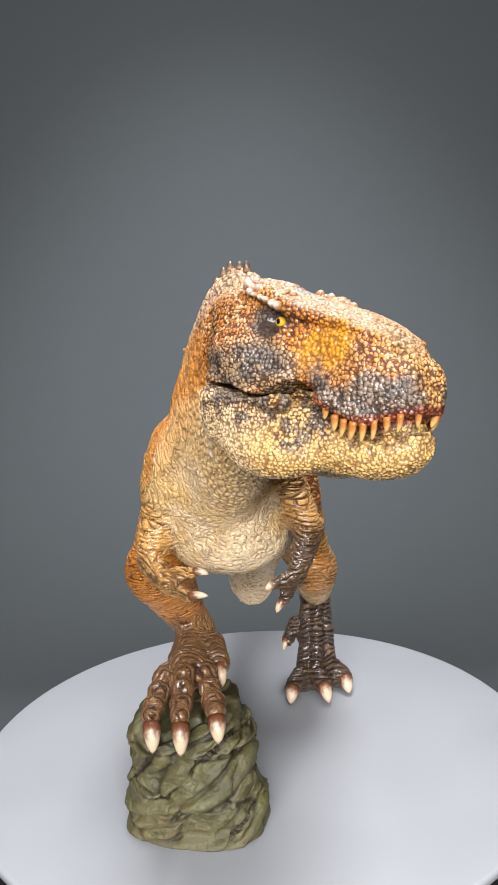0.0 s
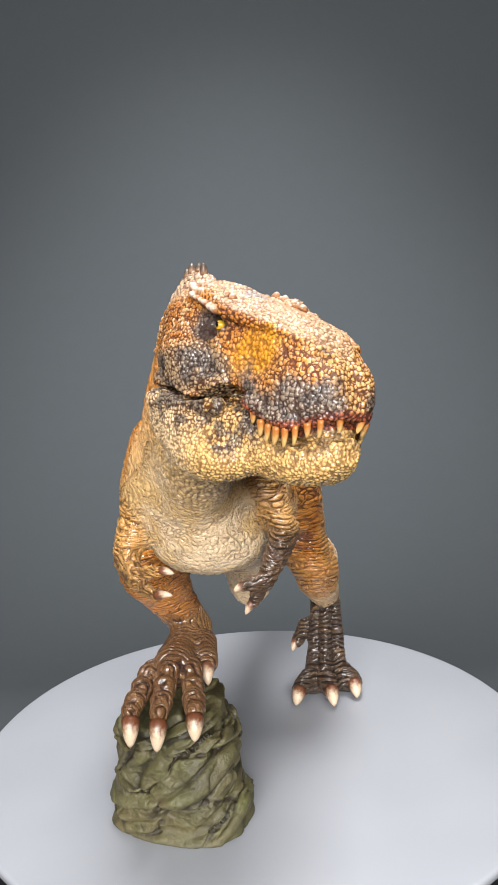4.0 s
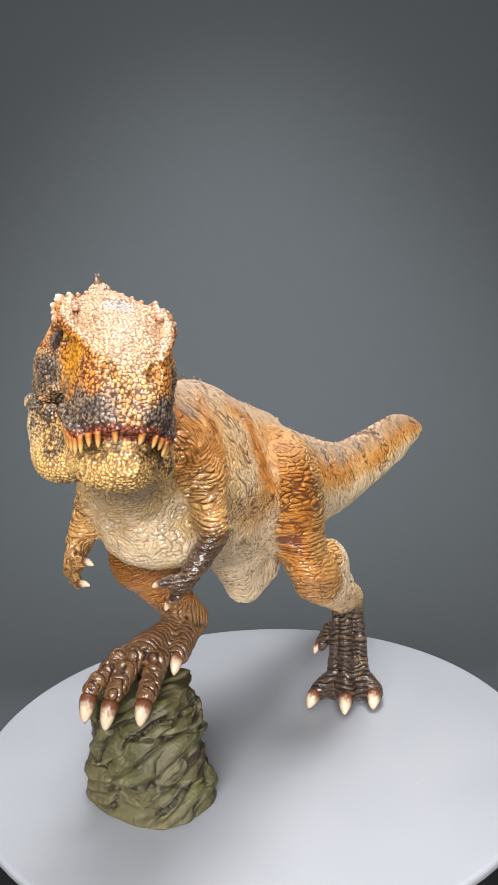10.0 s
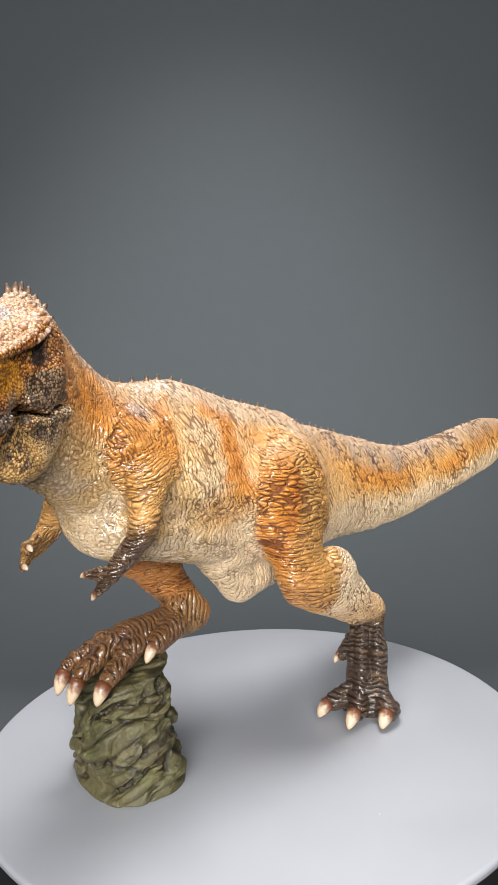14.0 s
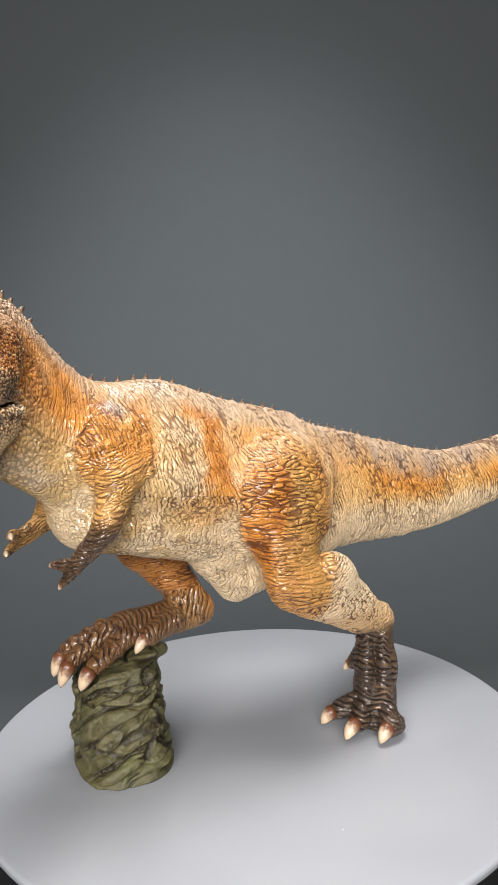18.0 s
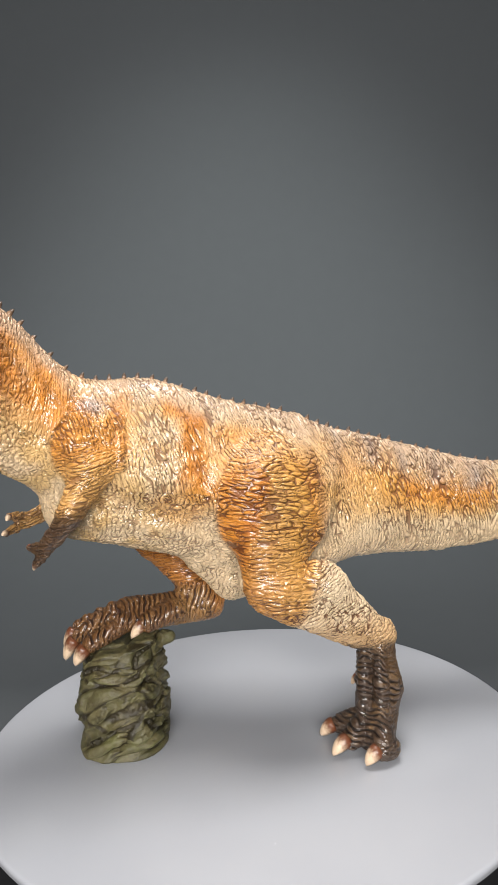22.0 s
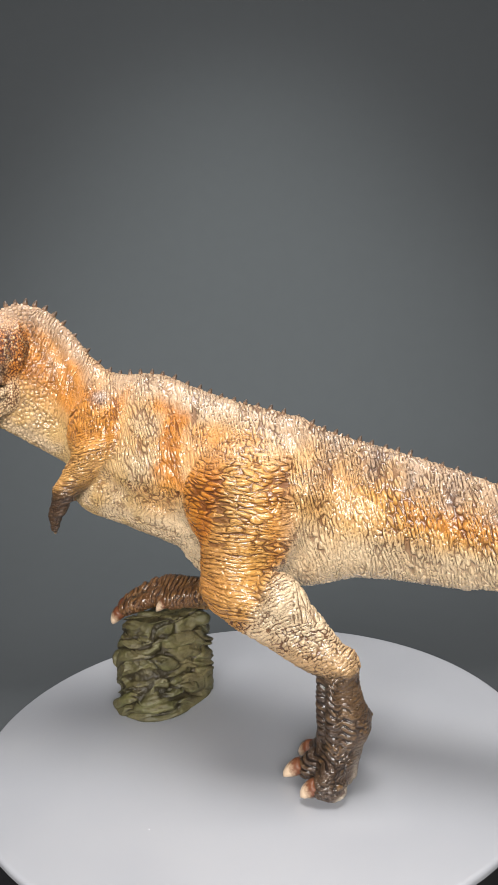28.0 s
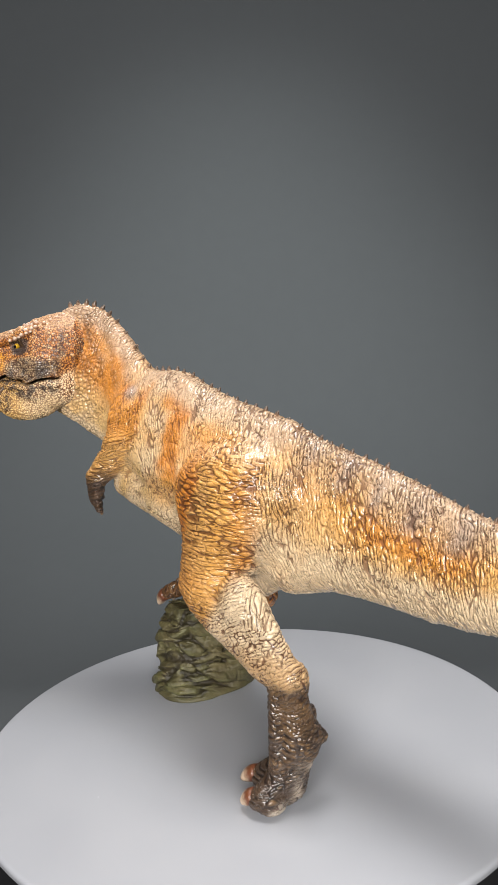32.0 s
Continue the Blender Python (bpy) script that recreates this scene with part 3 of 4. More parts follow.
def body_paint():
    """Air-brushed paint of the body, and the space and kind of its wrinkles, at the points P."""
    x, y, z = P.T
    v = (z - low_z(y)) / (top_z(y) - low_z(y))
    n1, n2 = cloud(x, y, z, 16, 3), cloud(x + 90, y, z, 6, 2)
    v = v + (n1 - 0.5) * 0.30
    n = len(P)
    c = np.tile(np.array(CREAM), (n, 1))
    c = blend(c, BUFF, smooth(v, 0.30, 0.52) * (0.7 - 0.45 * smooth(y, -46, -38) * (1 - smooth(y, -8, 4))))
    c = blend(c, PINK, smooth(v, 0.55, 0.85) * 0.75)
    c = blend(c, YELLOW, 0.45 * smooth(v, 0.45, 0.6) * (1 - smooth(v, 0.8, 0.95)) * smooth(n2, 0.40, 0.62))
    # orange bands and spots
    for y0, z0, lean, wide, lo, hi, k, col in ((-57, 121, 0.25, 6, 0.48, 0.66, 0.9, ORANGE), (-46, 118, 0.3, 4.5, 0.42, 0.6, 0.85, ORANGE), (-23, 108, -0.10, 5.0, 0.22, 0.42, 0.95, ORANGE), (-22.5, 108, -0.10, 2.4, 0.3, 0.5, 0.5, RUST),
                                              (-68, 125, 0.4, 10, 0.42, 0.55, 0.9, ORANGE), (-84, 130, 0.4, 10, 0.45, 0.6, 0.9, ORANGE)):
        s = np.abs(y - y0 - lean * (z - z0) + (n2 - 0.5) * 11)
        c = blend(c, col, k * (1 - smooth(s, wide * 0.35, wide * 1.3)) * smooth(v, lo, hi) * (1 - 0.8 * smooth(v, 0.82, 0.97)))
    c = blend(c, YELLOW, 0.6 * (1 - smooth(np.hypot((y + 30) / 13, (z - 92) / 8), 0.5, 1.2)) * smooth(v, 0.12, 0.25))
    c = blend(c, (0.30, 0.26, 0.25), 0.7 * (1 - smooth(np.hypot((y + 52) / 4, (z - 127) / 3), 0.5, 1.2)))
    c = blend(c, (0.56, 0.38, 0.25), 0.85 * smooth(v, 0.80, 0.95) * (1 - smooth(y, -62, -50)))
    c = blend(c, ORANGE, 0.55 * smooth(y, -22, -14) * (1 - smooth(y, 4, 12)) * smooth(v, 0.25, 0.4) * (1 - smooth(v, 0.72, 0.9)))
    # breast: ochre, with the brown shading of the armpits put into the paint
    breast = smooth(-y, 30, 42) * (1 - smooth(v, 0.35, 0.5))
    c = blend(c, (0.66, 0.42, 0.16), breast * 0.8 * smooth(n2, 0.40, 0.64))
    c = blend(c, (0.46, 0.25, 0.08), breast * 0.6 * smooth(v + 0.25 * (n2 - 0.5), 0.22, 0.36) * smooth(-y, 40, 50) * (1 - smooth(-y, 72, 80)))
    c = blend(c, (0.80, 0.50, 0.20), 0.6 * smooth(-y, 40, 54) * (1 - smooth(v, 0.40, 0.55)) * smooth(v + 0.2 * (n2 - 0.5), 0.02, 0.22))
    # neck: brown stripes
    s = 0.5 + 0.5 * np.sin(y * 0.95 + z * 0.35 + 5 * n2)
    c = blend(c, UMBER, 0.62 * s ** 2 * smooth(-y, 56, 64) * smooth(v, 0.45, 0.6) * (1 - smooth(v, 0.86, 0.98)))
    c = blend(c, ORANGE, 0.35 * smooth(-y, 56, 66) * smooth(v, 0.3, 0.45) * (1 - smooth(v, 0.6, 0.8)))
    # tail: ochre flank, grey stripes over the back
    tail = smooth(y + (z - 85) * 0.5, 22, 52)
    c = blend(c, YELLOW, tail * 0.55 * smooth(v, 0.33, 0.50) * (1 - smooth(v, 0.72, 0.9)))
    c = blend(c, ORANGE, tail * 0.68 * smooth(v, 0.46, 0.60) * (1 - smooth(v, 0.72, 0.88)) * (0.15 + 0.85 * smooth(n1, 0.42, 0.60)))
    c = blend(c, (0.57, 0.36, 0.19), tail * 0.7 * smooth(v, 0.66, 0.80))
    c = blend(c, RUST, smooth(y, 115, 150) * 0.4 * smooth(v, 0.45, 0.7))
    s = 0.5 + 0.5 * np.sin(y * 0.42 - z * 0.12 + 4 * n1)
    c = blend(c, (0.30, 0.235, 0.205), tail * 0.7 * s ** 3 * smooth(v, 0.66, 0.82) * (1 - smooth(y, 105, 130)))
    c = blend(c, PINK, tail * 0.5 * smooth(v, 0.9, 1.0))
    c = blend(c, (0.52, 0.37, 0.26), 0.6 * smooth(v, 0.80, 0.97) * smooth(y, -54, -44))
    # legs
    ll, lr = W == LEG_L, W == LEG_R
    cl = np.tile(np.array((0.62, 0.335, 0.10)), (n, 1))
    cl = blend(cl, (0.50, 0.24, 0.06), 0.6 * (1 - smooth(z, 62, 84)))
    cl = blend(cl, RUST, 0.42 * (1 - smooth(y, -14, 2)) * (1 - smooth(z, 100, 110)))
    for y0, lean, wide, k, col in ((-16, 0.10, 4.5, 0.75, ORANGE), (-10.5, 0.21, 4.0, 0.95, ORANGE), (-10.5, 0.21, 2.4, 0.7, RUST), (17, -0.07, 3.4, 0.8, RUST), (11, -0.07, 3.0, 0.5, ORANGE), (5, 0.05, 4.5, 0.35, YELLOW)):
        s = np.abs(y - y0 - lean * (z - 92) + (n2 - 0.5) * 7)
        cl = blend(cl, col, k * (1 - smooth(s, wide * 0.35, wide * 1.35)) * smooth(z, 62, 76) * (1 - 0.6 * smooth(z, 100, 112)))
    cl = blend(cl, PINK, 0.7 * smooth(z, 104, 116))
    cl = blend(cl, (0.80, 0.62, 0.41), smooth(y + 0.55 * (70 - z), 8, 14) * (1 - smooth(z, 69, 74)) * smooth(z, 40, 52) * 0.9)
    cl = blend(cl, (0.54, 0.35, 0.18), 0.8 * (1 - smooth(z, 44, 54)))
    dark = 1 - smooth(z + (n2 - 0.5) * 6, 38.0, 41.5)
    cl = blend(cl, (0.042, 0.023, 0.014), dark * 0.96)
    cl = blend(cl, BRONZE, dark * smooth(n1, 0.5, 0.72) * 0.7)
    cl = blend(cl, (0.55, 0.47, 0.38), 0.85 * smooth(N[:, 1] - 0.5 * N[:, 2], 0.35, 0.8) * (1 - smooth(z + (n2 - 0.5) * 6, 15, 20)) * smooth(n1, 0.30, 0.45))
    fade = np.maximum(smooth(z, 98, 114), smooth(y, 12, 22) * smooth(z, 70, 82))
    cl = cl * (1 - 0.85 * fade[:, None]) + c * 0.85 * fade[:, None]
    c = np.where(ll[:, None], cl, c)
    cr = np.tile(np.array((0.50, 0.195, 0.040)), (n, 1))
    cr = blend(cr, ORANGE, smooth(z, 62, 84) * 0.8)
    cr = blend(cr, BUFF, smooth(z, 80, 100) * 0.5)
    foot = smooth(-y + 0.3 * (55 - z), 4, 14) * (1 - smooth(z, 52, 58))
    cr = blend(cr, (0.105, 0.050, 0.019), foot * 0.90)
    cr = blend(cr, (0.30, 0.155, 0.050), foot * smooth(n1, 0.45, 0.7) * 0.8)
    c = np.where(lr[:, None], cr, c)
    # arms
    for who, ya in ((ARM_L, -62), (ARM_R, -59)):
        ca = np.tile(np.array((0.62, 0.33, 0.10)), (n, 1))
        ca = blend(ca, ORANGE, smooth(z, 104, 116) * 0.7 * smooth(n1, 0.42, 0.58))
        ca = blend(ca, c, 0.8 * smooth(z, 118, 126))
        ca = blend(ca, UMBER, (1 - smooth(z + (n2 - 0.5) * 8 - (4 if who == ARM_L else -3), 88, 97)) * (0.95 if who == ARM_L else 0.55))
        c = np.where((W == who)[:, None], ca, c)
    # wrinkle space: long axis of the cells, by region
    hide = np.stack([x * 0.7, y, z * 0.7], -1)
    torso = (W == TORSO)
    tl = W == TAIL
    up = (ll | lr) & (z > 56)
    am = (W == ARM_L) | (W == ARM_R)
    foot_l, foot_r = ll & (z <= 36), lr & (z <= 56)
    shank = ll & (z > 36) & ((z <= 56) | ((y + 0.55 * (70 - z) > 10.5) & (z < 73)))
    base_t = np.stack((x * 0.42, y * 1.12 + z * 0.22, z * 0.40), -1)
    hide[torso] = base_t[torso]
    mix = np.zeros(n)
    for pick, vec, keep in ((torso & (y < -57), (x * 0.5, y * 1.1 - z * 0.3, z * 0.45), 0), (tl, (x * 0.42, y * 1.12 + z * 0.22, z * 0.40), 0),
                            (up, (x * 0.34, y * 0.34, z * 0.95 + y * 0.10), np.maximum(smooth(z, 98, 116), smooth(y, 14, 21))), (shank, (x * 0.7, y * 0.8 + z * 0.3, z * 1.1 - y * 0.5), 0),
                            (lr & (z > 56) & (z < 84), (x * 0.3 + z * 0.1, y * 0.3, z * 1.5 - x * 0.3), 0), (torso & (v < 0.36) & (y < -8), (x * 0.95, y * 0.85, z * 1.35), 0), (foot_l, (x * 0.6, y * 0.6, z * 1.1 - y * 0.25), 0), (foot_r, (x * 0.6, y * 1.1, z * 0.6), 0), (am, (x * 0.42, y * 0.42, z * 1.25 - y * 0.3), smooth(z, 108, 122))):
        v3 = np.stack(vec, -1)
        if not np.isscalar(keep):
            mix[pick] = keep[pick]
        hide[pick] = v3[pick]
    # depth of relief and of wash
    depth, wash = np.full(n, 0.90), np.full(n, 0.95)
    belly = (1 - smooth(v, 0.22, 0.36)) * np.isin(W, (TORSO, TAIL))
    wash = wash * (1 - 0.34 * belly)
    wash = np.where(torso & (v > 0.35), 0.74, wash)
    wash = np.where(torso, wash * (1 - 0.42 * smooth(-y, 50, 62)), wash)
    wash = np.where(tl, wash * 0.82, wash)
    wash = np.where(am, 0.66, np.where(up, wash * 0.84, wash))
    kind = np.stack([mix, depth, wash], -1)
    crack = np.full(n, 1.0) * (1 - 0.10 * belly) * (1 - 0.2 * (torso & (y < -60)))
    crack = np.where(torso & (v > 0.36), crack * 0.85, crack)
    crack = np.where(shank, 0.9, crack)
    crack = np.where(foot_l | foot_r, 0.85, crack)
    return c, hide, kind, base_t, crack


def put_attr(me, name, data, kind="FLOAT_COLOR"):
    a = me.attributes.new(name, kind, "POINT")
    if kind == "FLOAT_VECTOR":
        a.data.foreach_set("vector", np.asarray(data, np.float32).ravel())
    elif kind == "FLOAT":
        a.data.foreach_set("value", np.asarray(data, np.float32).ravel())
    else:
        a.data.foreach_set("color", np.concatenate([data, np.ones((len(data), 1))], 1).astype(np.float32).ravel())


def hide_part(name, pick, pts, quads, nrm, paint, hide, kind, parent, label, relief=None, edge=None, crack=None):
    """The faces in pick as one mesh, with the shared normals along its seams."""
    q = quads[pick]
    used, inv = np.unique(q, return_inverse=True)
    me = from_arrays(name, pts[used] / 1000, inv.reshape(-1, 4))
    put_attr(me, "paint", paint[used])
    put_attr(me, "hide", hide[used], "FLOAT_VECTOR")
    put_attr(me, "kind", kind[used])
    if relief is not None:
        put_attr(me, "relief", relief[used], "FLOAT")
    if edge is not None:
        put_attr(me, "edge", edge[used], "FLOAT")
        put_attr(me, "crack", crack[used], "FLOAT")
    me.normals_split_custom_set_from_vertices(nrm[used].tolist())
    return part(name, me, HIDE, parent, label)


def face_normals(pts, quads):
    """Soft normals of a quad skin."""
    fn = np.cross(pts[quads[:, 2]] - pts[quads[:, 0]], pts[quads[:, 3]] - pts[quads[:, 1]])
    out = np.zeros_like(pts)
    for k in range(4):
        for c in range(3):
            out[:, c] += np.bincount(quads[:, k], fn[:, c], len(pts))
    return out / (np.linalg.norm(out, axis=1, keepdims=True) + 1e-12)


def cells(p, size, jitter=0.8):
    """Nearest and second distance to jittered lattice points, in cells, and a random number of the cell."""
    q = p / size
    base = np.floor(q).astype(int)
    f1, f2, rid = np.full(len(q), 9.0), np.full(len(q), 9.0), np.zeros(len(q))
    for a in (-1, 0, 1):
        for b in (-1, 0, 1):
            for c in (-1, 0, 1):
                i = base + (a, b, c)
                h = [LATTICE[(i[:, 0] + o) & 31, (i[:, 1] + 2 * o) & 31, (i[:, 2] + 3 * o) & 31] for o in (0, 5, 11)]
                d = np.sqrt(sum((i[:, k] + 0.5 + jitter * (h[k] - 0.5) - q[:, k]) ** 2 for k in range(3)))
                near = d < f1
                f2 = np.where(near, f1, np.minimum(f2, d))
                f1, rid = np.where(near, d, f1), np.where(near, h[0], rid)
    return f1, f2, rid


def diffuse(data, quads, times, weight):
    """Air-brush softness: data spread along the skin, as far as weight allows."""
    n = len(data)
    num = np.maximum(np.bincount(quads.ravel(), minlength=n), 1)
    for _ in range(times):
        f = data[quads].mean(1)
        for k in range(data.shape[1]):
            near = sum(np.bincount(quads[:, j], f[:, k], n) for j in range(4)) / num
            data[:, k] += weight * (near - data[:, k])
    return data


DINO = new("toy_dinosaur")
tagged(DINO, "painted toy tyrannosaur with one foot on a rock", "toy dinosaur")
paint, hide, kind, base, crack = body_paint()
paint = diffuse(paint, Q, 22, smooth(P[:, 2], 46, 56))


def wrinkles(h, fast, pitch):
    """Wrinkled hide: the distance to the nearest groove, and the height between grooves. Long grooves run across fast; short ones join them."""
    sway = cloud(h[:, 0] + 25, h[:, 1], h[:, 2], 4.6, 3) - 0.5
    wave = fast / pitch + 3.4 * sway
    d1 = np.abs((wave % 1.0) - 0.5) * 2
    fade = smooth(cloud(h[:, 0] + 15, h[:, 1] + 8, h[:, 2], 2.6, 2), 0.30, 0.50)
    warp = np.stack([cloud(h[:, 0] + o, h[:, 1], h[:, 2], 3.4, 2) for o in (0, 37, 71)], -1) - 0.5
    f1, f2, rid = cells(h + 2.4 * warp, 1.6, 0.98)
    d2 = (f2 - f1) * 1.15
    edge = np.minimum(d1 + 0.5 * (1 - fade), d2 + 0.16 * fade)
    return edge, 0.76 + 0.12 * smooth(edge, 0.1, 0.9) + 0.10 * (rid - 0.5)


def lines(h):
    pick = np.isin(W, (LEG_L, ARM_L, ARM_R)) | ((W == LEG_R) & (P[:, 2] > 56))
    return np.where(pick, h[:, 2], h[:, 1])


some = smooth(cloud(hide[:, 0] + 55, hide[:, 1], hide[:, 2], 5.0, 2), 0.32, 0.56)
EDGE, NR = wrinkles(hide, lines(hide), np.where(np.isin(W, (LEG_L, LEG_R)), 1.36, 1.20))
mixed = kind[:, 0] > 0.01
e2, r2 = wrinkles(base[mixed], base[mixed, 1], 1.20)
EDGE[mixed] += kind[mixed, 0] * (e2 - EDGE[mixed])
NR[mixed] += kind[mixed, 0] * (r2 - NR[mixed])
crack = crack * (0.55 + 0.45 * some)
fold = cloud(hide[:, 0] + 60, hide[:, 1], hide[:, 2], 4.0, 2) - 0.5
f1, _, rid = cells(P, 3.4)
vv = (P[:, 2] - low_z(P[:, 1])) / (top_z(P[:, 1]) - low_z(P[:, 1]))
wart = (1 - smooth(f1 * 3.4, 0.25, 0.85)) * (rid > 0.62) * np.isin(W, (TORSO, TAIL)) * smooth(vv, 0.62, 0.78)
wob = cloud(*P.T, 5, 2) - 0.5
ring_r = np.abs(((P[:, 1] * 0.52 - P[:, 2] * 0.26 + 1.8 * wob) % 1.0) - 0.5) * 2
ring_l = np.abs(((P[:, 2] * 0.46 + P[:, 1] * 0.14 + 2.0 * wob) % 1.0) - 0.5) * 2
on_r = (W == LEG_R) & (P[:, 2] < 56) & (P[:, 1] < -6)
on_l = (W == LEG_L) & (P[:, 2] < 38)
scute = np.where(on_r, smooth(N[:, 2] - 0.3 * N[:, 1], -0.2, 0.5), 0) + np.where(on_l, smooth(0.3 * N[:, 2] - N[:, 1] + 0.3 * N[:, 0], -0.2, 0.5), 0)
scute = scute * (0.35 + 0.65 * smooth(cloud(*(P + 31).T, 7, 2), 0.36, 0.56))
band = smooth(np.where(on_r, ring_r, ring_l), 0.02, 0.34) * (0.75 + 0.25 * np.where(on_r, ring_r, ring_l))
ring = np.where(on_r, ring_r, ring_l)
EDGE = EDGE * (1 - scute) + scute * (0.9 * ring)
crack = np.maximum(crack, 0.9 * scute)
nf1, nf2, _ = cells(P, 1.7, 0.8)
neck_w = smooth(-P[:, 1], 66, 84) * (W == TORSO)
peb = np.sqrt(np.clip(1 - (nf1 / 0.8) ** 2, 0, 1)) * smooth(nf2 - nf1, 0.0, 0.3)
NR = NR * (1 - neck_w) + neck_w * (0.35 + 0.5 * peb) + 0.2 * wart
EDGE = EDGE * (1 - 0.8 * neck_w) + 0.8 * neck_w * (nf2 - nf1)
GROOVE = (1 - smooth(EDGE, 0.0, 0.55)) * crack * np.where((W == TORSO) & (vv < 0.36), 0.8, 1.0)
paint = blend(paint, (0.36, 0.17, 0.06), 0.35 * wart)
feet = (np.isin(W, (LEG_L, LEG_R))) & (P[:, 2] < np.where(W == LEG_L, 38, 56))
paint = np.where(feet[:, None], blend(paint, (0.40, 0.22, 0.075), 0.26 * smooth(NR - 0.6 * GROOVE + 0.8 * (cloud(*P.T, 5.5, 2) - 0.5), 0.72, 0.98)), paint)
P = P + N * (kind[:, 1] * (0.7 * (NR - 0.75) - 0.52 * (GROOVE - 0.2) + 0.9 * fold) + 0.6 * wart + 0.25 * scute * (band - 0.5))[:, None]
N = face_normals(P, Q)
FW_ = W[Q[:, 0]]
BODY = {}
for who, name, label in ((TORSO, "torso", "cream torso with orange bands and wrinkled hide"), (TAIL, "tail", "thick tail, orange above and cream below"), (LEG_L, "leg", "wrinkled striped thigh with dark brown foot"),
                         (LEG_R, "leg", "raised reddish brown leg with banded toes"), (ARM_L, "arm", "small wrinkled arm with dark forearm"), (ARM_R, "arm", "small wrinkled tan arm")):
    BODY[who] = hide_part(name, FW_ == who, P, Q, N, paint, hide, kind, DINO, label, NR, EDGE, crack)


def claw(root, tip, radius, who, bend=(0, 0, -1), short=0.92):
    root, tip = Vector(root) / 1000, Vector(tip) / 1000
    root = tip + (root - tip) * short
    ob = part("claw", horn((tip - root).length * 1.04, radius / 1000, 0.55, 10, 7), CLAW, BODY[who], "cream claw with brown root")
    m = aim(root, tip, bend)
    ob.matrix_local = m @ Matrix.Rotation(-0.27, 4, "Y")
    return ob


for a, b, r, tip in LEFT_TOES:
    b2 = np.array(b) + (0, -1.2, 1.2)
    claw(b2, tip, 2.9, LEG_L)
for a, b, r, tip in RIGHT_TOES:
    b2 = np.array(b) + (0, -1.0, 0.6)
    claw(b2, tip, 2.8, LEG_R, (0, 1, -0.3), 0.80)
claw((21.5, 32, 22), (19.5, 30.0, 18.0), 1.6, LEG_L)
claw((-18.4, -33.5, 45.5), (-18.7, -39.6, 40.4), 2.4, LEG_R)
for a, b, tip, who in FINGERS:
    claw(b, tip, 1.2, who)

# ---------------- head, in its own space: a forward, b to its left, c up ----------------
F_AX = Vector((0.391, -0.92, 0)).normalized()
F_AX = (F_AX + 0.068 * Vector((0.92, 0.391, 0))).normalized()
L_AX = (Vector((-F_AX.y, F_AX.x, 0)).normalized() * math.cos(radians(9)) - Vector((0, 0, 1)) * math.sin(radians(9)))
U_AX = F_AX.cross(L_AX)
HEAD_M = Matrix((F_AX, L_AX, U_AX)).transposed().to_4x4()
HEAD_M.translation = Vector((-6.9, -105.5, 147.9)) / 1000
SKULL, JAW = 1, 2
sk_top = curve([(-24, 8), (-16, 9.6), (-8, 8.8), (0, 6.8), (8, 4.7), (15, 2.8), (21, 0.5), (25, -2.2), (28.2, -6.0), (30.6, -10.2), (32.4, -14.8)], 1.2)
sk_low = curve([(-24, -10), (-16, -12), (-8, -14.5), (-2, -16), (5, -15.5), (10, -15), (14, -16.4), (17, -18.4), (21, -19.6), (25, -19.2), (29, -17.8), (36, -16.2)], 1.0)
sk_wid = curve([(-24, 10), (-16, 12.8), (-8, 14.0), (0, 11.8), (8, 10.4), (15, 10.1), (20, 9.5), (25, 8.3), (28, 6.4), (30.2, 4.6), (32.6, 2)], 1.2)
jw_top = curve([(-20, -12), (-14, -13.5), (-2, -15.3), (5, -14.2), (10, -13.6), (15, -18), (20, -20.6), (25, -20.6), (30, -19.4)], 1.2)
jw_low = curve([(-20, -22), (-14, -26), (-5, -28.5), (5, -28.5), (14, -29), (21, -29.2), (26, -28), (29, -26.4), (32, -23)], 1.5)
jw_wid = curve([(-20, 12.4), (-14, 14), (-6, 14.6), (2, 13.0), (10, 10.2), (18, 8.0), (24, 6.6), (27, 5.4), (29.5, 3.8), (31, 2)], 1.2)


def muzzle(a0, a1, top, low, wide, power, narrow):
    def fn(x, y, z):
        t, b, w = top(x), low(x), wide(x)
        c, h = (t + b) / 2, np.maximum((t - b) / 2, 0.5)
        v = (z - c) / h
        w = w * (1 - narrow * np.clip(v, -1, 1))
        k = (np.abs(y / w) ** power + np.abs(v) ** power) ** (1 / power)
        d = (k - 1) * np.minimum(w, h) * 0.85
        return np.maximum(d, np.maximum(a0 - x, x - a1))
    return (a0, -20, -32), (a1, 20, 14), fn


def both(form):
    lo, hi, fn = form
    lo, hi = np.array(lo, float), np.array(hi, float)
    reach = max(abs(lo[1]), abs(hi[1]))
    lo[1], hi[1] = -reach, reach
    return lo, hi, lambda x, y, z: fn(x, np.abs(y), z)


head = Clay((-34, -22, -36), (38, 22, 18), 0.25)
head.add(muzzle(-22, 32.0, sk_top, sk_low, sk_wid, 3.1, 0.16), 1, SKULL)
head.add(egg((-16, 0.6, -1.5), (13, 11.2, 11)), 5, SKULL)
head.add(bone((-17, 0.4, 8.6), (-8, 0.2, 7.4), 2.4, 1.6), 3, SKULL)
head.add(both(egg((-9, 10.2, -7), (8.5, 5.2, 6.5))), 3, SKULL)
head.add(both(bone((-9, 9.2, 6.6), (-2, 10.0, 5.6), 1.8, 2.1)), 2.4, SKULL)
head.add(both(bone((-2, 10.2, 5.6), (4, 10.7, 3.0), 2.0, 1.5)), 2.0, SKULL)
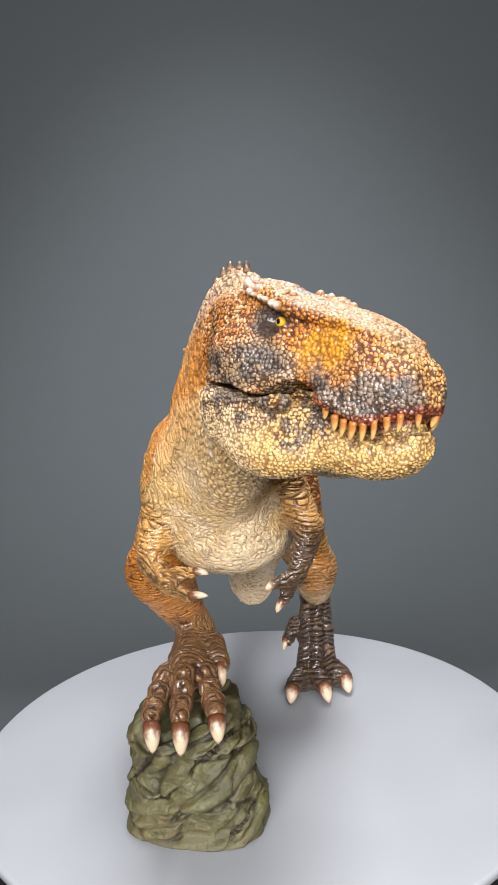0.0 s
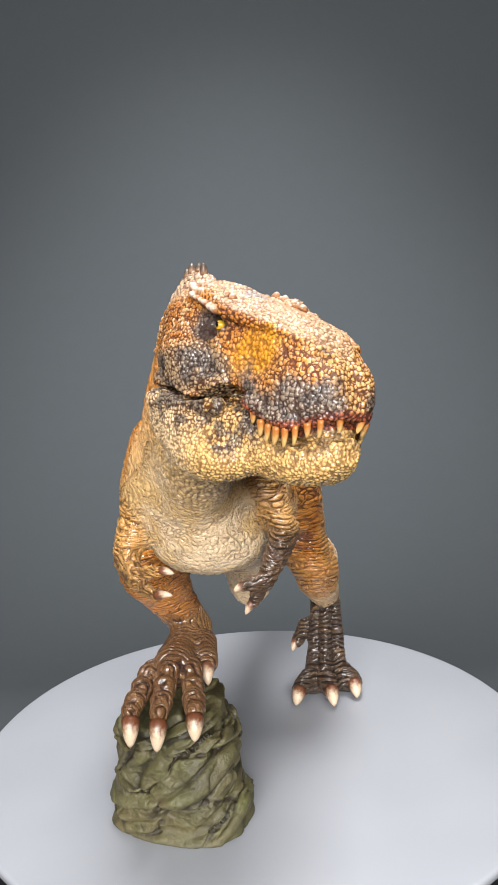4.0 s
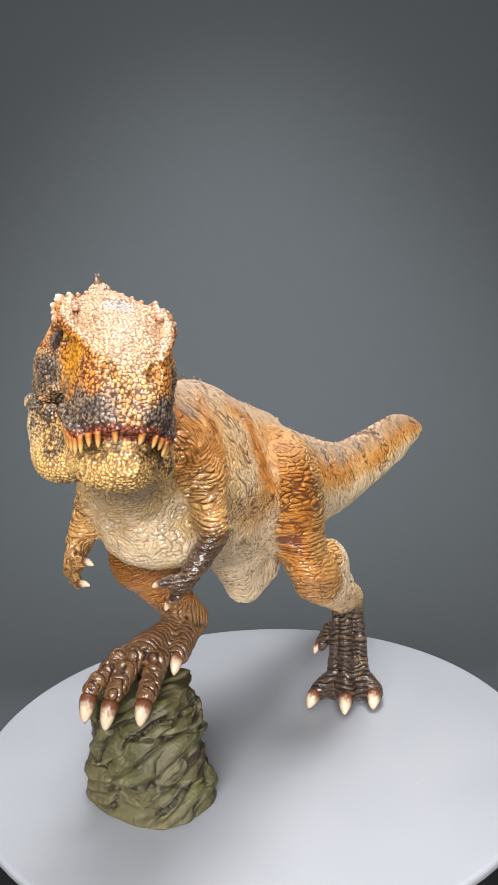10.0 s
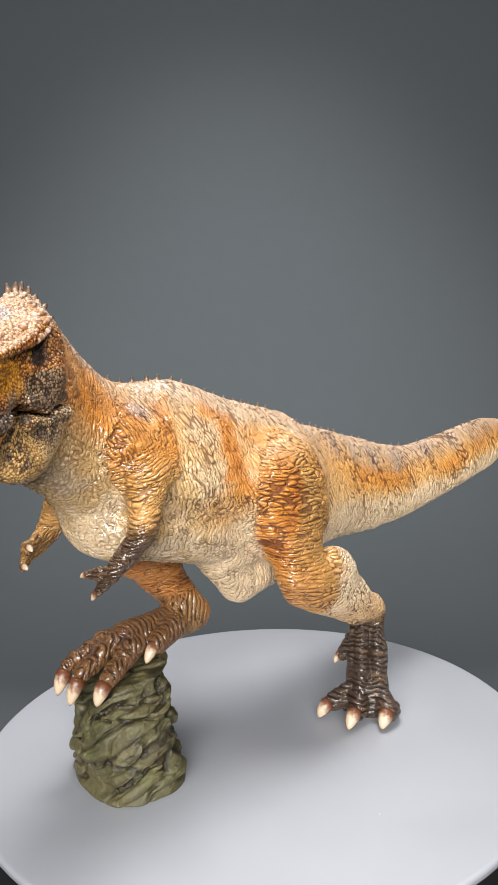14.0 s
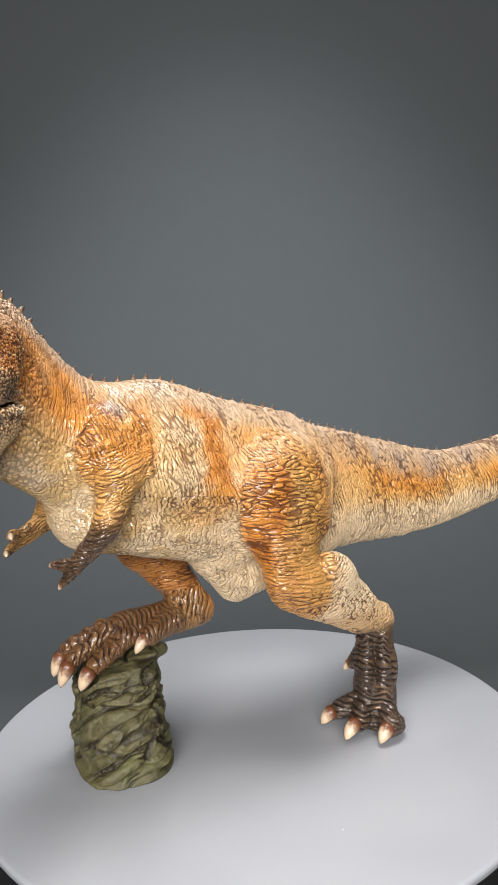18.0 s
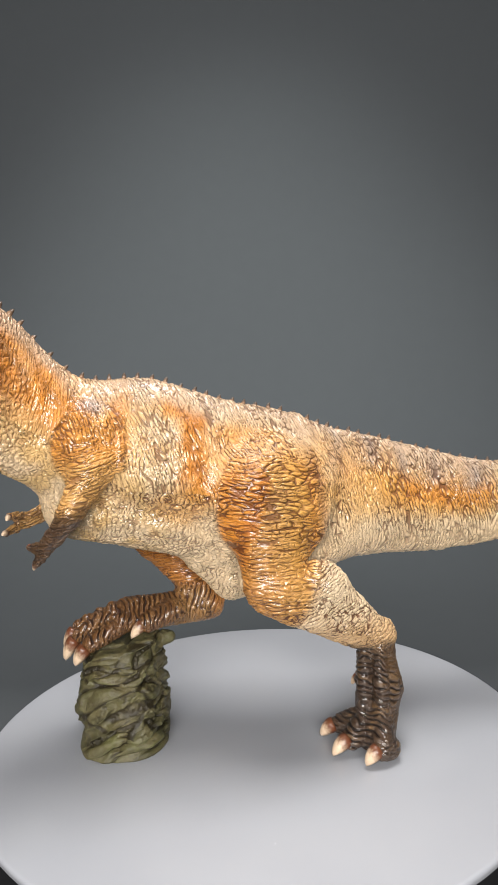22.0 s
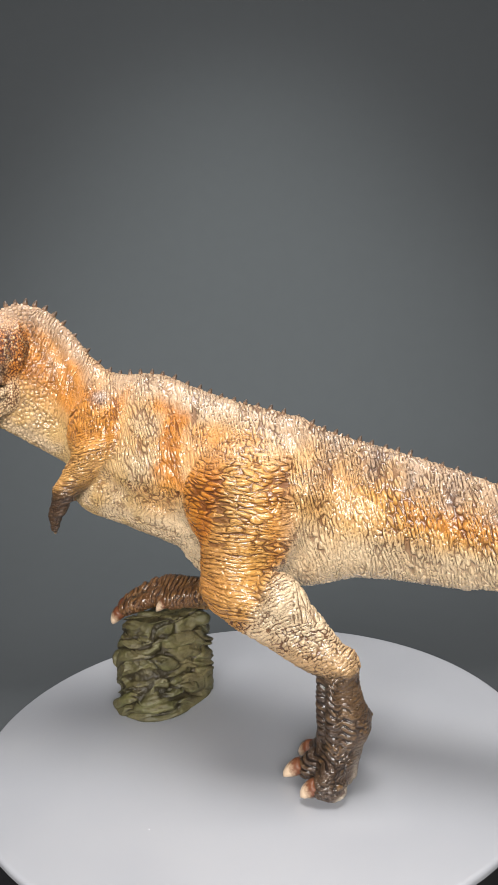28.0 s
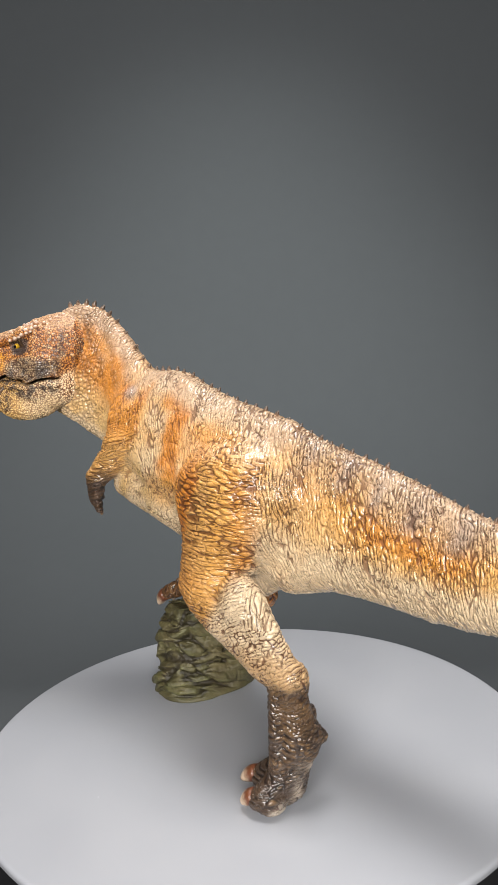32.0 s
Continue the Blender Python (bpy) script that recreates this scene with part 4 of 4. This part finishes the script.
head.add(both(bone((4, 10.7, 3.0), (9, 9.7, 1.4), 1.5, 1.2)), 1.2, SKULL)
head.add(both(bone((9, 9.9, 1.5), (17, 7.9, -0.6), 1.3, 1.1)), 0.7, SKULL)
head.add(both(bone((17, 7.9, -0.6), (23.5, 6.0, -3.2), 1.1, 0.9)), 0.7, SKULL)
head.add(both(egg((27.0, 3.4, -11), (4.0, 3.0, 4.8))), 3, SKULL)
head.add(both(bone((14, 10.4, -14.6), (24, 8.2, -17.8), 1.4, 1.3)), 1.5, SKULL)
head.add(both(bone((-14, 14.2, -11.4), (5, 11.8, -11.4), 1.7, 1.4)), 1.5, SKULL)
head.cut(both(egg((13, 13.0, -5.6), (8, 3.6, 4.2), 0, 14, -8)), 2.0)
head.cut(both(egg((0.9, 12.4, 0.2), (2.6, 2.9, 2.0))), 1.0)
head.add(both(bone((-2.2, 11.0, -1.0), (2.8, 10.6, -1.4), 0.7, 0.7)), 0.8, SKULL)
head.add(both(bone((-3.2, 11.6, -2.6), (2.4, 11.2, -3.4), 0.8, 0.7)), 0.8, SKULL)
head.cut(both(egg((27.4, 3.9, -5.7), (2.5, 1.3, 2.6), 0, 32, -24)), 0.4)
# lower jaw, with the mouth line between
head.add(muzzle(-18, 31.2, jw_top, jw_low, jw_wid, 2.6, -0.06), 0.35, JAW)
head.add(both(egg((-8, 11.6, -19), (9, 4.2, 7))), 2.5, JAW)
head.add(both(bone((-14, 15.2, -15.4), (6, 12.2, -15.8), 2.0, 1.6)), 1.2, JAW)
head.add(both(egg((0, 9, -26), (11, 6, 5))), 3, JAW)
head.add(egg((-16, 0, -18), (12, 12, 10)), 5, JAW)
mouth = curve([(-18, -13.6), (-13, -12.6), (-8, -13.2), (-3, -15.0), (2, -14.2), (7, -12.0), (10.5, -13.0), (14, -16.4), (17, -18.8), (21, -20.0), (25, -19.6), (28, -18.4), (31, -17.2), (36, -16.4)], 0.8)
gape = curve([(-18, 0.1), (-10, 0.5), (-2, 0.7), (7, 1.0), (14, 0.6), (19, 0.7), (26, 1.0), (36, 1.2)], 1)


def slit(x, y, z):
    return np.maximum(np.abs(z - mouth(x)) - gape(x), np.maximum(-15.5 - x, 0 * y - 5))


head.cut(((-18, -20, -24), (37, 20, -10), slit), 0.35, skin=2.4)
head.add(bone((0, 0, -17), (24, 0, -18.6), 7.5, 5.5, 0.6, (0, 0, 1)), 0.3, SKULL)
HP, HQ, HN, HW = head.skin()
HW = np.where(HP[:, 2] > mouth(HP[:, 0]), SKULL, JAW)
HW = np.where(HP[:, 0] < -17, SKULL, HW)


fine_k = np.where(HW == JAW, 1.12, 1.0)[:, None]
hf1, hf2, hrid = cells(fine_k * (HP + 0.5 * (cloud(*HP.T, 3.0, 2)[:, None] - 0.5)), 0.92, 0.85)
HR = np.sqrt(np.clip(1 - (hf1 / 0.80) ** 2, 0, 1)) * smooth(hf2 - hf1, 0.0, 0.26) * (0.7 + 0.45 * hrid)
calm = smooth(np.hypot(HP[:, 0] + 0.3, HP[:, 2] + 0.6), 2.3, 3.3)
calm = np.where(np.abs(HP[:, 1]) > 8.5, calm, 1.0) * smooth(head.sample(HP + HN * 1.2), -0.4, 0.3)
DOME = HR * (0.25 + 0.75 * calm)
HR = (0.30 * HR + 0.66 * smooth(hf2 - hf1, 0.02, 0.36)) * (0.4 + 0.6 * calm)
HP2 = HP + HN * (0.40 * DOME - 0.15)[:, None]
HN2 = face_normals(HP2, HQ)


def head_paint():
    a, b, c = HP.T
    s = np.abs(b)
    n1, n2, n3 = cloud(a, b, c, 7, 3), cloud(a + 50, b, c, 3.2, 2), cloud(a + 80, b, c, 1.6, 2)
    n = len(HP)
    skull, jaw = HW == SKULL, HW == JAW
    col = np.tile(np.array((0.46, 0.20, 0.045)), (n, 1))
    top = smooth(HN[:, 2], 0.35, 0.75) * smooth(c, -9, -2)
    # temple and flank orange
    col = blend(col, ORANGE, smooth(n1, 0.35, 0.6) * 0.55)
    col = blend(col, RUST, 0.6 * smooth(a, 2, 6) * (1 - smooth(a, 9, 13)) * smooth(c, -4, 0))
    # tan front of the snout
    col = blend(col, (0.56, 0.31, 0.10), 0.8 * smooth(a, 19, 24) * (1 - smooth(s, 4, 7)))
    # amber patch before the eye
    p = np.hypot((a - 13 - 0.3 * (c + 5)) / 7.0, (c + 5.5) / 5.5) + (n2 - 0.5) * 0.7
    col = blend(col, (0.68, 0.29, 0.018), (1 - smooth(p, 0.7, 1.15)) * smooth(s, 6, 8))
    # cheek under the eye: soot that breaks up in cream
    p = np.hypot((a + 4) / 13, (c + 9.0) / 5.6) + (n1 - 0.5) * 0.7
    col = blend(col, (0.44, 0.31, 0.17), 0.85 * (1 - smooth(p, 0.75, 1.15)) * smooth(s, 6, 8))
    col = blend(col, SOOT, (1 - smooth(p, 0.55, 1.05)) * (0.40 + 0.5 * smooth(n2, 0.35, 0.55)) * smooth(s, 6, 8))
    # grey muzzle
    lip = 1 - smooth(c - mouth(a) + (n1 - 0.5) * 5, 4.5, 8.5)
    muz = np.maximum(lip * smooth(a, 8, 13), 1 - smooth(np.hypot((a - 26) / 7, (c + 13) / 4.4) + (n2 - 0.5) * 1.0, 0.65, 1.25))
    muz = muz * (0.15 + 0.85 * smooth(s + 2 * (n2 - 0.5), 1.6, 3.8))
    col = blend(col, (0.19, 0.15, 0.115), muz * 0.92)
    col = blend(col, SOOT, muz * 0.8 * smooth(n3, 0.45, 0.6))
    # top of the snout and crown, tan with a grey patch
    col = blend(col, (0.50, 0.31, 0.175), top * 0.85 * (1 - 0.5 * smooth(a, 18, 26) * smooth(s, 2.5, 4)))
    col = blend(col, (0.27, 0.25, 0.245), 0.75 * top * (1 - smooth(np.hypot((a + 2) / 1.2, b - 1) + 3 * (n2 - 0.5), 2.0, 4.5)))
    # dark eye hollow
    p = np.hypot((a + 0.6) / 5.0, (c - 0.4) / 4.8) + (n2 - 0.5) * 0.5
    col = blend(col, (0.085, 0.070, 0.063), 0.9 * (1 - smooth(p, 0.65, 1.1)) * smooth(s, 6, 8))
    # temple: rust, deepened for the brow's shade, with cream bumps, dark blotch towards the neck
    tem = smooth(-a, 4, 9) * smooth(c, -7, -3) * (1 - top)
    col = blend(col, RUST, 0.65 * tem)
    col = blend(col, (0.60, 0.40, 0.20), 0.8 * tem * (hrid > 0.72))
    stripe = 0.5 + 0.5 * np.sin(a * 0.75 + c * 0.2 + 5 * n2)
    col = blend(col, UMBER, smooth(-a, 10, 15) * 0.65 * stripe ** 2 * (1 - top))
    # nostrils
    p = np.hypot((a - 27.4) / 2.4, (s - 3.9) / 1.4)
    col = blend(col, (0.012, 0.009, 0.007), 0.95 * (1 - smooth(p, 0.5, 0.85)) * (c > -9))
    # lower jaw: ochre in front, paler behind, speckled black along the mouth
    cj = np.tile(np.array((0.68, 0.42, 0.145)), (n, 1))
    cj = blend(cj, (0.74, 0.545, 0.32), smooth(-a, -6, 6) * 0.85)
    d = 1 - smooth(mouth(a) - c + (n1 - 0.5) * 4, 4.0, 10.0)
    d = np.maximum(d, 0.9 * (1 - smooth(np.hypot((a - 9) / 4, (c + 21) / 6) + n2 - 0.5, 0.6, 1.2))) * (1 - smooth(a, 13, 17))
    cj = blend(cj, SOOT, d * (0.22 + 0.66 * smooth(n3, 0.42, 0.56)))
    cj = blend(cj, UMBER, 0.75 * smooth(a, 17, 21) * (1 - smooth(mouth(a) - c, 2.5, 5.5)) * smooth(n3, 0.35, 0.55))
    col = np.where(jaw[:, None], cj, col)
    col = blend(col, CREAM, smooth(-a, 12, 19) * (1 - smooth(c, -14, -8)) * 0.85)
    # red gum along the front lip
    gum = smooth(a, 9, 14) * (1 - smooth(np.abs(c - mouth(a) - 0.6), 1.3, 2.3)) * skull
    col = blend(col, (0.26, 0.060, 0.022), gum * 0.95)
    amber = (1 - smooth(np.hypot((a - 13 - 0.3 * (c + 5)) / 7.0, (c + 5.5) / 5.5), 0.7, 1.15)) * skull
    kind = np.stack([np.zeros(n), np.full(n, 0.6), np.where(jaw, 0.66 + 0.3 * d, 0.95 - 0.30 * amber - 0.25 * top)], -1)
    return col, HP * (1.0, 1.0, 1.0), kind


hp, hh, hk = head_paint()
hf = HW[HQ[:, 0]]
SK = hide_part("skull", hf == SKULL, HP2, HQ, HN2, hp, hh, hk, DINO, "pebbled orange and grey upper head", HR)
SK.matrix_local = HEAD_M
LJ = hide_part("lower_jaw", hf == JAW, HP2, HQ, HN2, hp, hh, hk, DINO, "pebbled cream lower jaw with dark patches", HR)
LJ.matrix_local = HEAD_M


def eye(side):
    bm = bmesh.new()
    bmesh.ops.create_uvsphere(bm, u_segments=24, v_segments=14, radius=0.00110)
    ob = part("eye", bm, EYE_Y, SK, "glossy yellow eye with black pupil")
    ob.location = Vector((1.0, side * 9.9, 0.15)) / 1000
    bm = bmesh.new()
    bmesh.ops.create_uvsphere(bm, u_segments=16, v_segments=10, radius=0.00050)
    bmesh.ops.scale(bm, vec=(1, 0.35, 1.1), verts=bm.verts)
    for v in bm.verts:
        v.co += Vector((0.0004, side * 0.00112, 0.0001))
    me = bpy.data.meshes.new("eye")
    bm.to_mesh(me)
    n0 = len(ob.data.polygons)
    big = bmesh.new()
    big.from_mesh(ob.data)
    big.from_mesh(me)
    big.to_mesh(ob.data)
    ob.data.materials.append(PUPIL)
    for f in ob.data.polygons:
        f.use_smooth = True
        f.material_index = 1 if f.index >= n0 else 0
    for b in (bm, big):
        b.free()


eye(1), eye(-1)

rnd = random.Random(11)
for side in (1, -1):
    for i in range(10):
        a = 13.0 + 17.8 * (i / 9) ** 0.9
        w = float(sk_wid(a)) * 1.10 - 0.7
        if i == 9:
            w = 2.6
        long = (2.2, 3.0, 3.6, 4.4, 5.0, 5.2, 4.2, 3.8, 4.0, 3.6)[i] * rnd.uniform(0.72, 0.95)
        root = Vector((a, side * w, float(mouth(a)) + 1.6)) / 1000
        tip = root + Vector((rnd.uniform(-0.5, 0.1), -side * 0.5, -long)) / 1000
        ob = part("tooth", horn((tip - root).length, 0.00082 * rnd.uniform(0.85, 1.1), 0.35, 8, 6, 0.85), TOOTH, SK, "ochre pointed tooth")
        ob.matrix_local = aim(root, tip, (-1, 0, 0))


KNOB = claw_material("painted_horn", (0.30, 0.14, 0.06), (0.60, 0.47, 0.38), 0.28, 0.3, 1.0)


def knob(a, b, c, size, way, tall):
    """A blunt horny scale that points along way."""
    root = Vector((a, b, c)) / 1000
    ob = part("scale", horn(size * tall / 1000, size / 1000, 0.3, 8, 5, rnd.uniform(0.7, 1.0)), KNOB, SK)
    ob.matrix_local = aim(root, root + Vector(way), (-1, 0, 0.2))


for side in (1, -1):
    for i in range(7):
        knob(-8 + 1.9 * i, side * (11.0 - 0.03 * i * i), 7.6 - 0.68 * i, rnd.uniform(1.1, 1.7), (rnd.uniform(-0.6, 0.3), side * rnd.uniform(0.5, 1.0), rnd.uniform(0.4, 0.9)), rnd.uniform(1.2, 1.7))
    for i in range(7):
        knob(-8 + 1.8 * i, side * (9.3 - 0.1 * i), 8.5 - 0.52 * i, rnd.uniform(1.0, 1.4), (rnd.uniform(-0.5, 0.3), side * rnd.uniform(0.0, 0.5), 1), rnd.uniform(1.0, 1.4))
    for i in range(6):
        knob(-6 + 1.7 * i, side * (12.3 - 0.1 * i), 6.2 - 0.65 * i, rnd.uniform(0.8, 1.2), (rnd.uniform(-0.5, 0.3), side, rnd.uniform(-0.1, 0.4)), rnd.uniform(1.2, 1.7))
    for i in range(4):
        knob(-11 - 2.2 * i, side * (9.0 - 2.0 * i), 8.4 + 0.7 * i, rnd.uniform(0.7, 1.0), (-0.4, side * 0.4, 1), 1.6)
    for i in range(5):
        knob(9 + 3.6 * i, side * (8.9 - 0.75 * i), 1.1 - 1.25 * i, rnd.uniform(0.55, 0.8), (0, side * 0.4, 1), 1.1)


# spikes along the back
def ridge():
    back = {TORSO: BODY[TORSO], TAIL: BODY[TAIL]}
    shared = horn(0.0021, 0.00080, 0.3, 8, 5)
    me = bpy.data.meshes.new("spike")
    shared.to_mesh(me)
    shared.free()
    me.polygons.foreach_set("use_smooth", np.full(len(me.polygons), True))
    y = -88.0
    while y < 132:
        z = float(top_z(y)) - 0.3
        slope = (float(top_z(y + 1)) - float(top_z(y - 1))) / 2
        ob = part("spike", me, SPIKE, back[TORSO if y < 21 else TAIL])
        nrm = Vector((rnd.uniform(-0.12, 0.12), -slope, 1)).normalized()
        root = Vector((float(mid_x(y)) + rnd.uniform(-0.5, 0.5), y, z)) / 1000
        big = 1.25 if y < -70 else (1.0 if y < 60 else 0.8)
        ob.matrix_local = aim(root, root + nrm, (0, 1, 0)) @ Matrix.Diagonal((big, big, big * rnd.uniform(0.8, 1.15), 1))
        y += rnd.uniform(3.8, 5.0) if y > -70 else 3.2


ridge()

# ================= the rock =================


def rock():
    lump = Clay((-58, -68, -1), (0, -14, 44), 0.42)

    def fn(x, y, z):
        u = np.clip(z / 36, 0, 1.2)
        cx, cy = -28.8 + 0.9 * u, -40.8 + 1.2 * u
        rx, ry = 22.2 - 5.6 * u, 16.8 - 2.6 * u
        px, py = 0.89 * (x - cx) - 0.45 * (y - cy), 0.45 * (x - cx) + 0.89 * (y - cy)
        w = z - 0.60 * (0.87 * x + 0.48 * y)
        bend = cloud(x + 11, y, z, 14, 2)
        block = cloud(x + 30, y, z, 17, 2) - 0.5
        r = (np.abs(px / rx) ** 2.6 + np.abs(py / ry) ** 2.6) ** (1 / 2.6) + 1e-5
        amp = 0.25 + 0.75 * smooth(z, 0, 5)

        def beds(pitch, sway, shift):
            s = w / pitch + sway * bend + shift
            f = s % 1.0
            lay = cloud(np.floor(s) * 5.3 + shift, 0.04 * x + 3, 0.04 * y + 7, 3.1, 1) - 0.5
            fade = 0.15 + 0.85 * smooth(cloud(x + 17 * shift, y + 5, z * 1.6, 8.0, 2), 0.35, 0.55)
            return (np.minimum(smooth(f, 0.0, 0.22), 1.0 - 0.8 * smooth(f, 0.45, 1.0)) - 0.7) * fade, lay
        b1, l1 = beds(8.0, 2.4, 0.0)
        b2, l2 = beds(3.1, 3.0, 4.3)
        rough = cloud(x, y + 9, z, 2.2, 2) - 0.5
        d = (r - 1) * np.minimum(rx, ry) - amp * (2.4 * b1 + 2.0 * l1 + 0.35 * b2 + 0.5 * l2 + 5.0 * block + 0.5 * rough)
        top = z - (35.5 + 0.10 * px + 0.16 * py + 5 * (cloud(x, y + 40, z * 0, 9, 2) - 0.5))
        k = 3.0
        h = np.clip(0.5 + 0.5 * (d - top) / k, 0, 1)
        return np.maximum(d * h + top * (1 - h) + k * h * (1 - h), -z + 0.15) * 0.7
    lump.add(((-56, -66, 0), (-2, -16, 42), fn), 1.0)
    lump.add(bone((-28, -30, 34), (-26, -22.5, 34.5), 4.5, 2.8, 0.8, (0, 0, 1)), 2.0)
    p, q, n, _ = lump.skin()
    # hollows and crests for the painted shade: the field a little way out along the normal
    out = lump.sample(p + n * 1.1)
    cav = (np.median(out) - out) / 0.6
    # split slabs along the bedding, each at its own height, with cracks between
    along = np.stack([p @ np.array((0.79, 0.44, 0.43)), p @ np.array((-0.49, 0.87, 0.0)), p @ np.array((-0.37, -0.21, 0.90))], -1)
    bent = along + 3.5 * np.stack([cloud(*(p + o).T, 12, 2) - 0.5 for o in (3, 41, 77)], -1)
    deep = np.zeros(len(p))
    step = np.zeros(len(p))
    for shift, scale, tall in ((0, (0.040, 0.050, 0.125), 2.2), (9, (0.07, 0.085, 0.24), 0.35)):
        f1, f2, rid = cells(bent * scale + shift, 1.0, 0.95)
        step += tall * (rid - 0.5) * smooth(f2 - f1, 0.0, 0.20)
        deep = np.maximum(deep, (1 - smooth(f2 - f1, 0.0, 0.12)) * min(1, tall))
    low = smooth(p[:, 2], 0.5, 4)
    p = p + n * ((step - 0.9 * deep) * low)[:, None]
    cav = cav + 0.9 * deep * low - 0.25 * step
    me = from_arrays("rock", p / 1000, q)
    put_attr(me, "cleft_shade", np.clip(cav, -1, 1), "FLOAT")
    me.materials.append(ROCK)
    ob = new("rock", me)
    return tagged(ob, "dark mossy green layered rock under the raised foot", "rock")


ROCK_THING = rock()

# ================= turning =================


def motions():
    turn = [(0, 13.0), (0.5, 11.62), (1.5, 11.55), (2.0, 10.01), (2.5, 8.46), (3.0, 6.97), (3.5, 6.88), (4.1, 6.8), (4.7, 3.3), (5.3, 0.05), (6.5, 0),
            (7.0, -1.27), (7.5, -3.98), (8.0, -6.34), (8.5, -7.46), (9.4, -7.5), (10.0, -10.06), (10.5, -13.27), (11.0, -16.64), (11.5, -16.98), (12.1, -17.0),
            (12.5, -18.26), (13.0, -21.62), (13.5, -25.01), (14.0, -28.83), (14.5, -28.97), (15.1, -29.1), (15.8, -33.2), (16.5, -37.82), (17.0, -39.5),
            (17.6, -39.5), (18.0, -41.11), (18.5, -45.95), (19.0, -49.85), (19.5, -51.66), (20.2, -51.7), (20.5, -52.37), (21.0, -55.61), (21.5, -59.9), (22.1, -60.1),
            (22.5, -61.44), (23.0, -65.63), (23.5, -70.13), (24.0, -72.6), (25.0, -72.7), (25.5, -77.97), (26.0, -84.0), (26.4, -87.2), (27.0, -87.4),
            (27.5, -89.33), (28.0, -95.69), (28.5, -103.22), (29.0, -103.46), (29.5, -103.46), (30.0, -109.72), (30.5, -114.7), (31.0, -117.87), (31.6, -117.87), (32.0, -119.23)]
    rows = [(t, pose(0, 0, 0, 0, 0, d)) for t, d in turn]
    walk(DINO, rows)
    walk(ROCK_THING, rows)
    walk(TURN_PLATE, rows)


motions()
